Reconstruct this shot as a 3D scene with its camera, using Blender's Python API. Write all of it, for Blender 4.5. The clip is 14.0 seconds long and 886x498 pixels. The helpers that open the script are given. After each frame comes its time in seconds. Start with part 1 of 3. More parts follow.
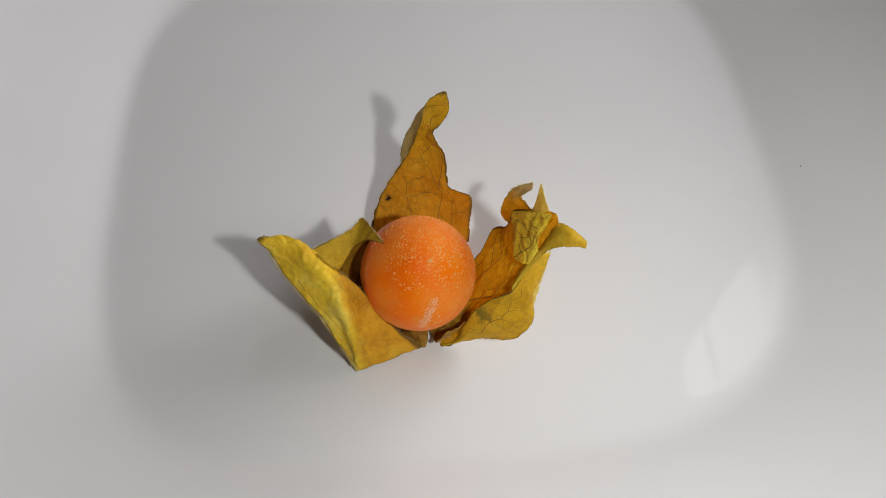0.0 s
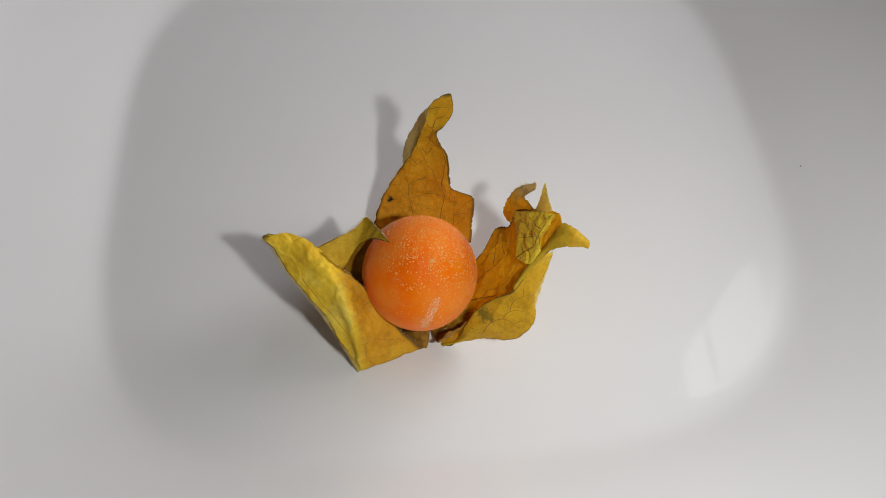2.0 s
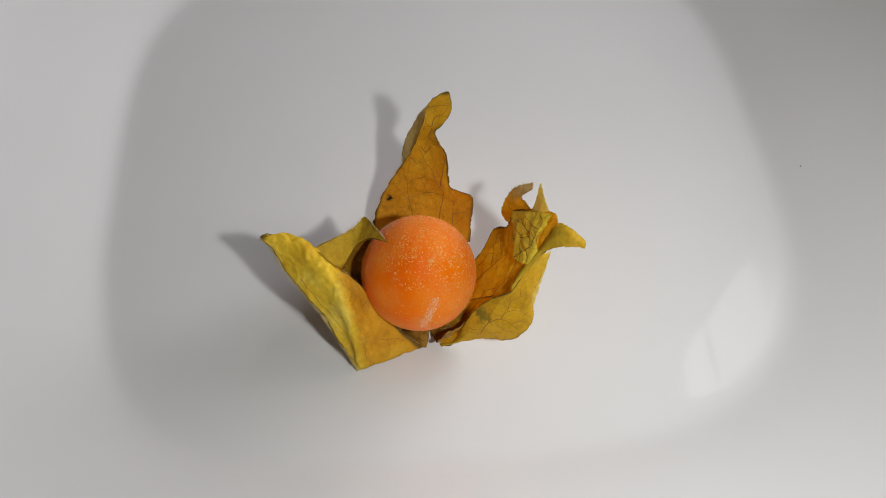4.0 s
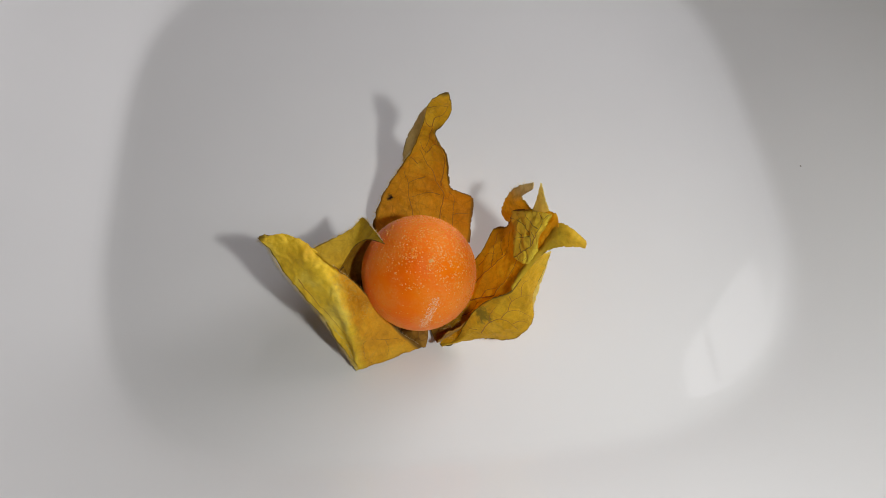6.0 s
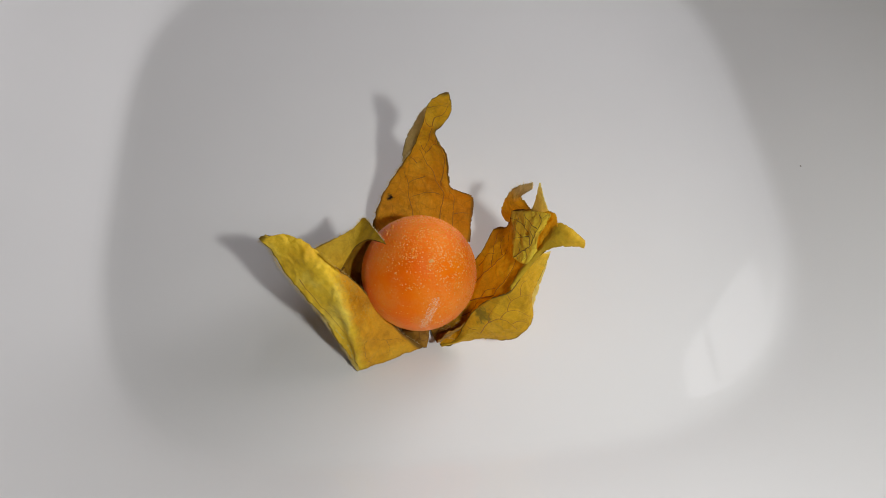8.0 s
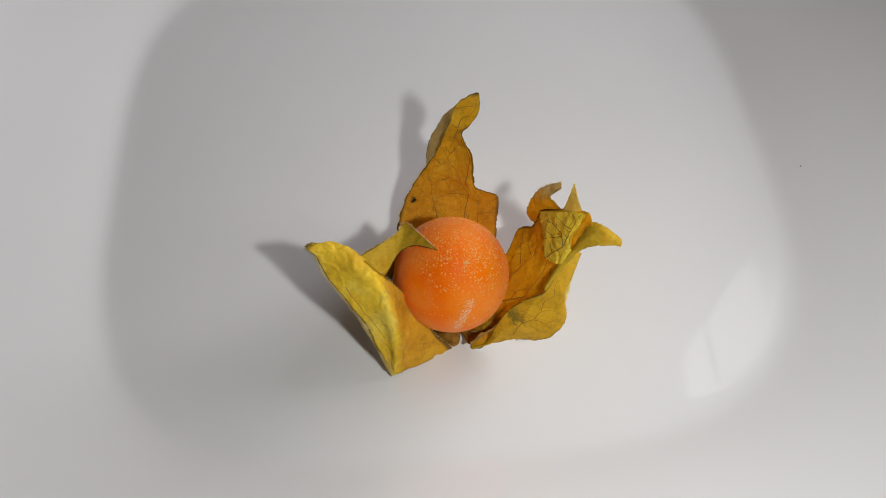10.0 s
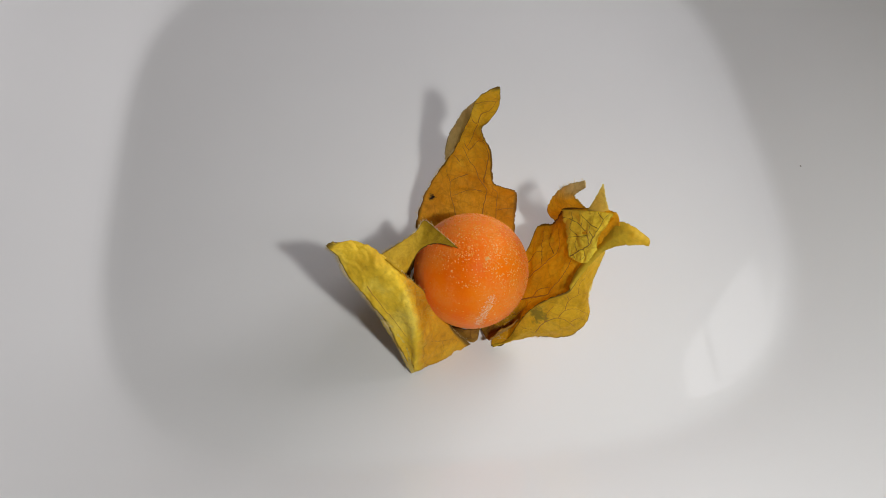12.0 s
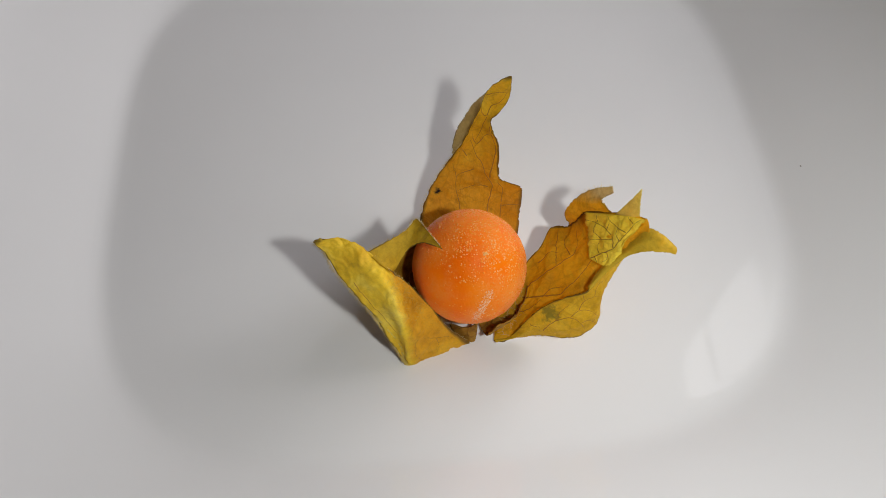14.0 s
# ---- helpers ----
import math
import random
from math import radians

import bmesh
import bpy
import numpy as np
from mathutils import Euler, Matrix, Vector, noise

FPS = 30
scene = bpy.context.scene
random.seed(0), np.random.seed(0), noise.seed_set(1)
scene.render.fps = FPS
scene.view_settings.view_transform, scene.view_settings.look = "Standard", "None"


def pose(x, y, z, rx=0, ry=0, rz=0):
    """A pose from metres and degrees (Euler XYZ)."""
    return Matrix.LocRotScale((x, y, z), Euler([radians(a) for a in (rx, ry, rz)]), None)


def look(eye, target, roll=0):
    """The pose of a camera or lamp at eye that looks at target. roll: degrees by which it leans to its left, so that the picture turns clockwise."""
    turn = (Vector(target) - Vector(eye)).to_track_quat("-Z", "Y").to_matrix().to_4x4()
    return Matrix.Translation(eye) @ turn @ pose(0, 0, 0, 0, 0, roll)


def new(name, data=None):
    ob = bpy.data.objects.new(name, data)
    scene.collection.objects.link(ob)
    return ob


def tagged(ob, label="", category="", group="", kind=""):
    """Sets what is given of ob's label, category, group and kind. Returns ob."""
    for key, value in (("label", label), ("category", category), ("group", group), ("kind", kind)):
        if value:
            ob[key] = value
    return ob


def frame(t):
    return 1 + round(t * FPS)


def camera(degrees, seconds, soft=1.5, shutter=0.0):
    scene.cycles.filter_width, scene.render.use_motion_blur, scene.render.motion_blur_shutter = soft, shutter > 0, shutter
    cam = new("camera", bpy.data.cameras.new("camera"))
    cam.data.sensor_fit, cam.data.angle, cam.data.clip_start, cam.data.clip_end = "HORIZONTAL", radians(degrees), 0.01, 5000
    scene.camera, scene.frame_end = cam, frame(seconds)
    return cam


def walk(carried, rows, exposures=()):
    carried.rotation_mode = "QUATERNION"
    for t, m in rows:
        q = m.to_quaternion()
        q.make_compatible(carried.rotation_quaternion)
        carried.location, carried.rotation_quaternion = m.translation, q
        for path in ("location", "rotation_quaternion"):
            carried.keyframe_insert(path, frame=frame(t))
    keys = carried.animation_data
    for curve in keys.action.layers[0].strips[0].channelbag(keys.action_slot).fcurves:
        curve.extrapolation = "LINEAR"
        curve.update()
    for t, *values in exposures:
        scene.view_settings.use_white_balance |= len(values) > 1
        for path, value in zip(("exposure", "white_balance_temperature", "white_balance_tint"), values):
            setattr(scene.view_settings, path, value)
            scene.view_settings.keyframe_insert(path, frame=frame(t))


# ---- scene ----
cam = camera(60, 14.0, soft=0.95)
STAND = pose(0.0008, -0.1012, 0.1285, 31, 0, 0)
walk(cam, [(0.0, STAND), (14.0, STAND)])

# ---- light: a cool window beside the dish and a small torch next to the lens ----
scene.view_settings.exposure = 0.0
world = bpy.data.worlds.new("world")
scene.world = world
world.use_nodes = True
world.node_tree.nodes["Background"].inputs[0].default_value = (0.75, 0.82, 1.0, 1)
world.node_tree.nodes["Background"].inputs[1].default_value = 0.3

MM = 0.001
CEILING = 1.2
# the window in the east wall: its plane, its panes (low, high) upwards, and its span along the wall
WALL_X = 0.27
SILL, HEAD = 0.06, 0.68
WIN_NEAR, WIN_FAR = 0.0, 0.245
PANES = [(SILL + 0.01, 0.27), (0.44, 0.57), (0.582, HEAD - 0.01)]


def area(name, shape, size, size_y, power, colour, m):
    data = bpy.data.lights.new(name, "AREA")
    data.shape, data.size, data.size_y, data.energy, data.color = shape, size, size_y, power, colour
    ob = new(name, data)
    ob.matrix_world = m
    return ob


# the low pane is set strong for the soft shadow, the two upper ones are dimmer
for (low, high), power in zip(PANES, (5.0, 1.3, 1.3)):
    eye = Vector((WALL_X - 0.003, (WIN_NEAR + WIN_FAR) / 2, (low + high) / 2))
    area("window_daylight", "RECTANGLE", WIN_FAR - WIN_NEAR, high - low, power * (high - low), (0.99, 0.965, 0.99), look(eye, eye - Vector((1, 0, 0))))
LAMP = Vector((0.0408, -0.1012, 0.1285))
torch = area("torch_light", "DISK", 0.009, 0.009, 0.093, (0.975, 0.985, 0.955), Matrix.Translation(LAMP) @ pose(0, 0, 0, 31, 0, 0))
torch.data.spread = radians(170)


# ---- materials ----
def material(name):
    m = bpy.data.materials.new(name)
    m.use_nodes = True
    return m, m.node_tree.nodes, m.node_tree.links, m.node_tree.nodes["Principled BSDF"]


def node(nodes, kind, **values):
    n = nodes.new(kind)
    for key, value in values.items():
        n.inputs[key.replace("_", " ")].default_value = value
    return n


def ramp(nodes, links, source, stops):
    r = nodes.new("ShaderNodeValToRGB")
    while len(r.color_ramp.elements) < len(stops):
        r.color_ramp.elements.new(0.5)
    for e, (p, c) in zip(r.color_ramp.elements, stops):
        e.position, e.color = p, c if len(c) == 4 else (*c, 1)
    links.new(source, r.inputs[0])
    return r


def mixed(nodes, links, kind, fac, a, b):
    n = nodes.new("ShaderNodeMix")
    n.data_type, n.blend_type = "RGBA", kind
    for socket, value in ((n.inputs[0], fac), (n.inputs[6], a), (n.inputs[7], b)):
        if isinstance(value, (int, float)):
            socket.default_value = value
        elif isinstance(value, tuple):
            socket.default_value = (*value, 1)
        else:
            links.new(value, socket)
    return n.outputs[2]


def maths(nodes, links, op, a, b=0.0):
    n = nodes.new("ShaderNodeMath")
    n.operation = op
    for socket, value in zip(n.inputs, (a, b)):
        if isinstance(value, (int, float)):
            socket.default_value = value
        else:
            links.new(value, socket)
    return n.outputs[0]


def bumped(nodes, links, bsdf, height, strength, distance):
    n = node(nodes, "ShaderNodeBump", Strength=strength, Distance=distance)
    links.new(height, n.inputs["Height"])
    links.new(n.outputs[0], bsdf.inputs["Normal"])


def porcelain():
    m, nodes, links, bsdf = material("white_glazed_porcelain")
    co = nodes.new("ShaderNodeTexCoord").outputs["Object"]
    broad = node(nodes, "ShaderNodeTexNoise", Scale=14.0, Detail=3.0)
    links.new(co, broad.inputs["Vector"])
    tone = ramp(nodes, links, broad.outputs["Fac"], [(0.3, (0.778, 0.774, 0.776)), (0.7, (0.816, 0.812, 0.812))])
    links.new(tone.outputs[0], bsdf.inputs["Base Color"])
    bsdf.inputs["Roughness"].default_value = 0.02
    bsdf.inputs["Specular IOR Level"].default_value = 0.42
    fine = node(nodes, "ShaderNodeTexNoise", Scale=60.0, Detail=2.0)
    links.new(co, fine.inputs["Vector"])
    bumped(nodes, links, bsdf, fine.outputs["Fac"], 0.01, 0.0004)
    return m


def plain(name, colour, rough=0.7, noise_scale=6.0):
    m, nodes, links, bsdf = material(name)
    co = nodes.new("ShaderNodeTexCoord").outputs["Object"]
    n = node(nodes, "ShaderNodeTexNoise", Scale=noise_scale, Detail=5.0)
    links.new(co, n.inputs["Vector"])
    lo, hi = tuple(c * 0.94 for c in colour), tuple(min(1, c * 1.05) for c in colour)
    links.new(ramp(nodes, links, n.outputs["Fac"], [(0.35, lo), (0.65, hi)]).outputs[0], bsdf.inputs["Base Color"])
    bsdf.inputs["Roughness"].default_value = rough
    bumped(nodes, links, bsdf, n.outputs["Fac"], 0.1, 0.002)
    return m


def husk(name, dark, mid, light, veins=1.0, passing=0.35, second=None, border=(0.4, 0.6), dark_spot=None, tipped=False, along=False, margin=0.8, slant=0.0):
    """Dry papery husk: ochre mottling, a net of veins, ribs along its length, a dark withered margin."""
    m, nodes, links, bsdf = material(name)
    tex = nodes.new("ShaderNodeTexCoord")
    co = tex.outputs["Object"]
    warp = node(nodes, "ShaderNodeTexNoise", Scale=330.0, Detail=3.0)
    links.new(co, warp.inputs["Vector"])
    shifted = mixed(nodes, links, "LINEAR_LIGHT", 0.0016, co, warp.outputs["Color"])
    broad = node(nodes, "ShaderNodeTexNoise", Scale=110.0, Detail=4.0, Roughness=0.6)
    links.new(co, broad.inputs["Vector"])
    tone = ramp(nodes, links, broad.outputs["Fac"], [(0.30, dark), (0.5, mid), (0.70, light)]).outputs[0]
    sep = nodes.new("ShaderNodeSeparateXYZ")
    links.new(tex.outputs["UV"], sep.inputs[0])
    if second:
        # the sheet's other face colour, past an uneven border across its width
        other = ramp(nodes, links, broad.outputs["Fac"], list(zip((0.30, 0.5, 0.70), second))).outputs[0]
        side = maths(nodes, links, "ADD", sep.outputs["Y" if along else "X"], maths(nodes, links, "MULTIPLY", maths(nodes, links, "SUBTRACT", warp.outputs["Fac"], 0.5), 0.25))
        side = maths(nodes, links, "SUBTRACT", side, maths(nodes, links, "MULTIPLY", maths(nodes, links, "MAXIMUM", maths(nodes, links, "SUBTRACT", sep.outputs["Y"], 0.40), 0.0), slant))
        fac = ramp(nodes, links, side, [(border[0], (0, 0, 0)), (border[1], (1, 1, 1))]).outputs[0]
        tone = mixed(nodes, links, "MIX", fac, tone, other)
    grain = node(nodes, "ShaderNodeTexNoise", Scale=1500.0, Detail=6.0, Roughness=0.7)
    links.new(co, grain.inputs["Vector"])
    speck = ramp(nodes, links, grain.outputs["Fac"], [(0.3, (0.76, 0.74, 0.7)), (0.55, (1, 1, 1)), (0.8, (1.12, 1.12, 1.1))]).outputs[0]
    tone = mixed(nodes, links, "MULTIPLY", 0.6, tone, speck)
    blotch = node(nodes, "ShaderNodeTexNoise", Scale=480.0, Detail=5.0, Roughness=0.65)
    links.new(shifted, blotch.inputs["Vector"])
    tone = mixed(nodes, links, "MULTIPLY", 0.5, tone, ramp(nodes, links, blotch.outputs["Fac"], [(0.30, (0.64, 0.57, 0.42)), (0.46, (1, 1, 1)), (0.72, (1.12, 1.14, 1.2))]).outputs[0])
    # fibres that run with the lobe
    stretch = nodes.new("ShaderNodeMapping")
    stretch.inputs["Scale"].default_value = (90, 7, 1)
    links.new(tex.outputs["UV"], stretch.inputs["Vector"])
    fibres = node(nodes, "ShaderNodeTexNoise", Scale=1.0, Detail=4.0, Roughness=0.6)
    links.new(stretch.outputs[0], fibres.inputs["Vector"])
    tone = mixed(nodes, links, "MULTIPLY", 0.3, tone, ramp(nodes, links, fibres.outputs["Fac"], [(0.3, (0.78, 0.74, 0.66)), (0.55, (1, 1, 1)), (0.75, (1.08, 1.08, 1.08))]).outputs[0])
    # net of veins: large and small cells
    nets = []
    for scale, wide in ((300.0, 0.028), (620.0, 0.03)):
        v = node(nodes, "ShaderNodeTexVoronoi", Scale=scale)
        v.feature = "DISTANCE_TO_EDGE"
        links.new(shifted, v.inputs["Vector"])
        nets.append(ramp(nodes, links, v.outputs["Distance"], [(0.0, (1, 1, 1)), (wide, (0.35, 0.35, 0.35)), (wide * 2.2, (0, 0, 0))]).outputs[0])
    gate = node(nodes, "ShaderNodeTexNoise", Scale=160.0, Detail=1.0)
    links.new(co, gate.inputs["Vector"])
    gated = ramp(nodes, links, gate.outputs["Fac"], [(0.35, (0.15, 0.15, 0.15)), (0.6, (1, 1, 1))]).outputs[0]
    small = mixed(nodes, links, "MULTIPLY", 1.0, nets[1], gated)
    line = mixed(nodes, links, "LIGHTEN", 0.6, nets[0], small)
    bw = nodes.new("ShaderNodeRGBToBW")
    links.new(line, bw.inputs[0])
    vein = (dark[0] * 0.48, dark[1] * 0.36, dark[2] * 0.6)
    tone = mixed(nodes, links, "MIX", maths(nodes, links, "MULTIPLY", bw.outputs[0], 0.62 * veins), tone, vein)
    # withered margin
    edge = maths(nodes, links, "ABSOLUTE", maths(nodes, links, "SUBTRACT", sep.outputs["X"], 0.5))
    edge = maths(nodes, links, "ADD", edge, maths(nodes, links, "MULTIPLY", maths(nodes, links, "SUBTRACT", gate.outputs["Fac"], 0.55), 0.07))
    rim = ramp(nodes, links, edge, [(0.455, (0, 0, 0)), (0.482, (1, 1, 1))]).outputs[0]
    rbw = nodes.new("ShaderNodeRGBToBW")
    links.new(rim, rbw.inputs[0])
    tone = mixed(nodes, links, "MIX", maths(nodes, links, "MULTIPLY", rbw.outputs[0], margin), tone, (0.085, 0.045, 0.012))
    if tipped:
        tip = ramp(nodes, links, sep.outputs["Y"], [(0.935, (0, 0, 0)), (0.985, (0.8, 0.8, 0.8))]).outputs[0]
        tone = mixed(nodes, links, "MIX", tip, tone, (0.085, 0.045, 0.012))
    if dark_spot:
        # one dark blotch: its place, radius and colour
        far = nodes.new("ShaderNodeVectorMath")
        far.operation = "DISTANCE"
        ragged = node(nodes, "ShaderNodeTexNoise", Scale=1100.0, Detail=4.0)
        links.new(co, ragged.inputs["Vector"])
        links.new(mixed(nodes, links, "LINEAR_LIGHT", dark_spot[1] * 1.3, co, ragged.outputs["Color"]), far.inputs[0])
        far.inputs[1].default_value = dark_spot[0]
        mask = ramp(nodes, links, maths(nodes, links, "DIVIDE", far.outputs["Value"], dark_spot[1]), [(0.45, (dark_spot[3], dark_spot[3], dark_spot[3])), (1.05, (0, 0, 0))]).outputs[0]
        tone = mixed(nodes, links, "MIX", mask, tone, dark_spot[2])
    links.new(tone, bsdf.inputs["Base Color"])
    bsdf.inputs["Roughness"].default_value = 0.62
    bsdf.inputs["Specular IOR Level"].default_value = 0.3
    high = maths(nodes, links, "ADD", maths(nodes, links, "MULTIPLY", bw.outputs[0], veins), maths(nodes, links, "MULTIPLY", grain.outputs["Fac"], 0.5))
    high = maths(nodes, links, "ADD", high, maths(nodes, links, "MULTIPLY", warp.outputs["Fac"], 1.2))
    high = maths(nodes, links, "ADD", high, maths(nodes, links, "MULTIPLY", blotch.outputs["Fac"], 0.7))
    high = maths(nodes, links, "ADD", high, maths(nodes, links, "MULTIPLY", fibres.outputs["Fac"], 0.35))
    bumped(nodes, links, bsdf, high, 0.55, 0.00042)
    glow = nodes.new("ShaderNodeBsdfTranslucent")
    links.new(tone, glow.inputs["Color"])
    blend = nodes.new("ShaderNodeMixShader")
    blend.inputs[0].default_value = passing
    links.new(bsdf.outputs[0], blend.inputs[1])
    links.new(glow.outputs[0], blend.inputs[2])
    links.new(blend.outputs[0], nodes["Material Output"].inputs["Surface"])
    return m


def berry_skin():
    m, nodes, links, bsdf = material("frosted_orange_berry_skin")
    co = nodes.new("ShaderNodeTexCoord").outputs["Object"]
    broad = node(nodes, "ShaderNodeTexNoise", Scale=130.0, Detail=4.0)
    links.new(co, broad.inputs["Vector"])
    tone = ramp(nodes, links, broad.outputs["Fac"], [(0.3, (0.91, 0.145, 0.002)), (0.5, (0.94, 0.195, 0.002)), (0.72, (0.96, 0.245, 0.003))]).outputs[0]
    # a bloom of fine rime that thins out in patches
    rime = node(nodes, "ShaderNodeTexNoise", Scale=170.0, Detail=5.0, Roughness=0.65)
    links.new(co, rime.inputs["Vector"])
    fine = node(nodes, "ShaderNodeTexNoise", Scale=2600.0, Detail=3.0)
    links.new(co, fine.inputs["Vector"])
    cover = maths(nodes, links, "MULTIPLY", ramp(nodes, links, rime.outputs["Fac"], [(0.44, (0.0, 0.0, 0.0)), (0.70, (0.45, 0.45, 0.45))]).outputs[0],
                  ramp(nodes, links, fine.outputs["Fac"], [(0.35, (0.25, 0.25, 0.25)), (0.65, (1, 1, 1))]).outputs[0])
    tone = mixed(nodes, links, "MIX", cover, tone, (0.95, 0.42, 0.12))
    # a thicker pinkish film on the crown and down the flank beside the open lobe
    film = None
    for way, low, high, most in (((0.12, 0.62, 0.77), 0.0065, 0.0105, 0.5), ((0.86, -0.38, -0.30), 0.005, 0.0105, 0.38), ((-0.25, -0.8, -0.55), 0.006, 0.0105, 0.4), ((-0.75, 0.6, 0.2), 0.006, 0.0105, 0.5)):
        dot = nodes.new("ShaderNodeVectorMath")
        dot.operation = "DOT_PRODUCT"
        links.new(co, dot.inputs[0])
        dot.inputs[1].default_value = way
        wavy = maths(nodes, links, "ADD", dot.outputs["Value"], maths(nodes, links, "MULTIPLY", maths(nodes, links, "SUBTRACT", rime.outputs["Fac"], 0.5), 0.006))
        span = maths(nodes, links, "DIVIDE", maths(nodes, links, "SUBTRACT", wavy, low), high - low)
        one = ramp(nodes, links, span, [(0.0, (0, 0, 0)), (1.0, (most, most, most))]).outputs[0]
        film = one if film is None else maths(nodes, links, "MAXIMUM", film, one)
    film = maths(nodes, links, "MULTIPLY", film, ramp(nodes, links, fine.outputs["Fac"], [(0.35, (0.55, 0.55, 0.55)), (0.6, (1, 1, 1))]).outputs[0])
    tone = mixed(nodes, links, "MIX", film, tone, (0.94, 0.34, 0.07))
    links.new(tone, bsdf.inputs["Base Color"])
    bsdf.inputs["Roughness"].default_value = 0.34
    bsdf.inputs["Subsurface Weight"].default_value = 0.35
    bsdf.inputs["Subsurface Radius"].default_value = (0.004, 0.0012, 0.0004)
    bsdf.inputs["Subsurface Scale"].default_value = 0.35
    bsdf.inputs["Specular IOR Level"].default_value = 0.05
    bsdf.inputs["Sheen Weight"].default_value = 0.10
    bsdf.inputs["Sheen Roughness"].default_value = 0.45
    bsdf.inputs["Sheen Tint"].default_value = (1.0, 0.80, 0.60, 1)
    bumped(nodes, links, bsdf, fine.outputs["Fac"], 0.5, 0.00014)
    return m


def crystal(name, low, mid, high):
    m, nodes, links, bsdf = material(name)
    geo = nodes.new("ShaderNodeNewGeometry")
    tone = ramp(nodes, links, geo.outputs["Random Per Island"], [(0.0, low), (0.6, mid), (1.0, high)]).outputs[0]
    links.new(tone, bsdf.inputs["Base Color"])
    bsdf.inputs["Roughness"].default_value = 0.25
    bsdf.inputs["Specular IOR Level"].default_value = 0.22
    bsdf.inputs["Subsurface Weight"].default_value = 0.3
    bsdf.inputs["Subsurface Radius"].default_value = (0.001, 0.0005, 0.0003)
    return m


# dark blotches on two lobes: place on the lobe, radius, colour
SPOT_TOP = ((-0.0065, 0.0112, 0.0070), 0.0009, (0.012, 0.008, 0.004), 1.0)
STAIN_FRONT = ((0.0068, 0.0000, 0.0097), 0.0019, (0.22, 0.19, 0.02), 0.75)
PORCELAIN = porcelain()
WALL_PAINT = plain("matt_wall_paint", (0.36, 0.29, 0.22))
TABLE_WOOD = plain("pale_table_wood", (0.42, 0.31, 0.2), 0.5, 9.0)
WINDOW_PAINT = plain("white_window_paint", (0.75, 0.75, 0.74), 0.4)
HUSK_TOP = husk("ochre_husk", (0.66, 0.28, 0.008), (0.82, 0.38, 0.010), (0.90, 0.47, 0.018), 0.4, 0.3, ((0.76, 0.42, 0.012), (0.88, 0.55, 0.02), (0.94, 0.66, 0.05)), (0.42, 0.72), SPOT_TOP, True, True)
HUSK_YELLOW = husk("yellow_husk", (0.78, 0.46, 0.015), (0.91, 0.61, 0.03), (0.97, 0.77, 0.12), 0.12, 0.12, ((0.62, 0.27, 0.008), (0.78, 0.38, 0.012), (0.88, 0.50, 0.03)), (0.50, 0.62), tipped=True, slant=1.6)
HUSK_RIGHT = husk("amber_husk", (0.77, 0.42, 0.012), (0.89, 0.54, 0.02), (0.95, 0.65, 0.04), 0.35, 0.55)
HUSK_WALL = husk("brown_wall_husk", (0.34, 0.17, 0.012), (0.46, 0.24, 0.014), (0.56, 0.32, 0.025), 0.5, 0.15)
HUSK_INNER = husk("brown_inner_husk", (0.26, 0.10, 0.012), (0.40, 0.19, 0.018), (0.50, 0.27, 0.035), 0.8, 0.15)
HUSK_PALE = husk("pale_yellow_husk", (0.84, 0.60, 0.10), (0.95, 0.76, 0.18), (0.97, 0.84, 0.32), 0.15, 0.4, margin=0.15)
HUSK_OLIVE = husk("olive_yellow_husk", (0.46, 0.26, 0.010), (0.61, 0.37, 0.014), (0.75, 0.51, 0.035), 0.25, 0.25)
# the rear face's shade is put into this greyer husk colour
HUSK_SHADED = husk("shaded_husk_back", (0.52, 0.38, 0.13), (0.66, 0.50, 0.20), (0.76, 0.61, 0.30), 0.2, 0.45, margin=0.8)
HUSK_CURL = husk("fading_amber_husk", (0.80, 0.45, 0.015), (0.91, 0.57, 0.03), (0.95, 0.68, 0.06), 0.35, 0.5, ((0.68, 0.48, 0.16), (0.82, 0.62, 0.26), (0.90, 0.74, 0.40)), (0.45, 0.75), along=True, margin=0.4)
HUSK_FRONT = husk("stained_amber_husk", (0.66, 0.37, 0.008), (0.82, 0.49, 0.014), (0.90, 0.62, 0.04), 0.35, 0.28, dark_spot=STAIN_FRONT)
HUSK_END = husk("veined_yellow_husk", (0.90, 0.60, 0.03), (0.95, 0.71, 0.05), (0.98, 0.81, 0.10), 0.35, 0.1, margin=0.1)
HUSK_MARGIN = husk("olive_rolled_husk", (0.58, 0.38, 0.02), (0.74, 0.50, 0.025), (0.86, 0.63, 0.06), 0.15, 0.28, ((0.74, 0.42, 0.015), (0.87, 0.56, 0.03), (0.94, 0.70, 0.09)), (0.55, 0.8), along=True, margin=0.3)
BERRY = berry_skin()
FROST = crystal("frost_crystal", (0.94, 0.25, 0.015), (0.95, 0.32, 0.05), (0.96, 0.45, 0.15))
WHITE_FROST = crystal("white_frost_crystal", (0.95, 0.38, 0.12), (0.95, 0.50, 0.27), (0.96, 0.68, 0.50))
DOWN = plain("straw_down", (0.66, 0.45, 0.09), 0.6, 500.0)
VEIN = plain("brown_vein", (0.42, 0.18, 0.008), 0.6, 500.0)
DARK_VEIN = plain("dark_olive_vein", (0.22, 0.11, 0.008), 0.6, 500.0)
HAIR = plain("pale_husk_hair", (0.78, 0.62, 0.30), 0.6, 400.0)
FIBRE = plain("grey_textile_fibre", (0.46, 0.45, 0.46), 0.8, 300.0)
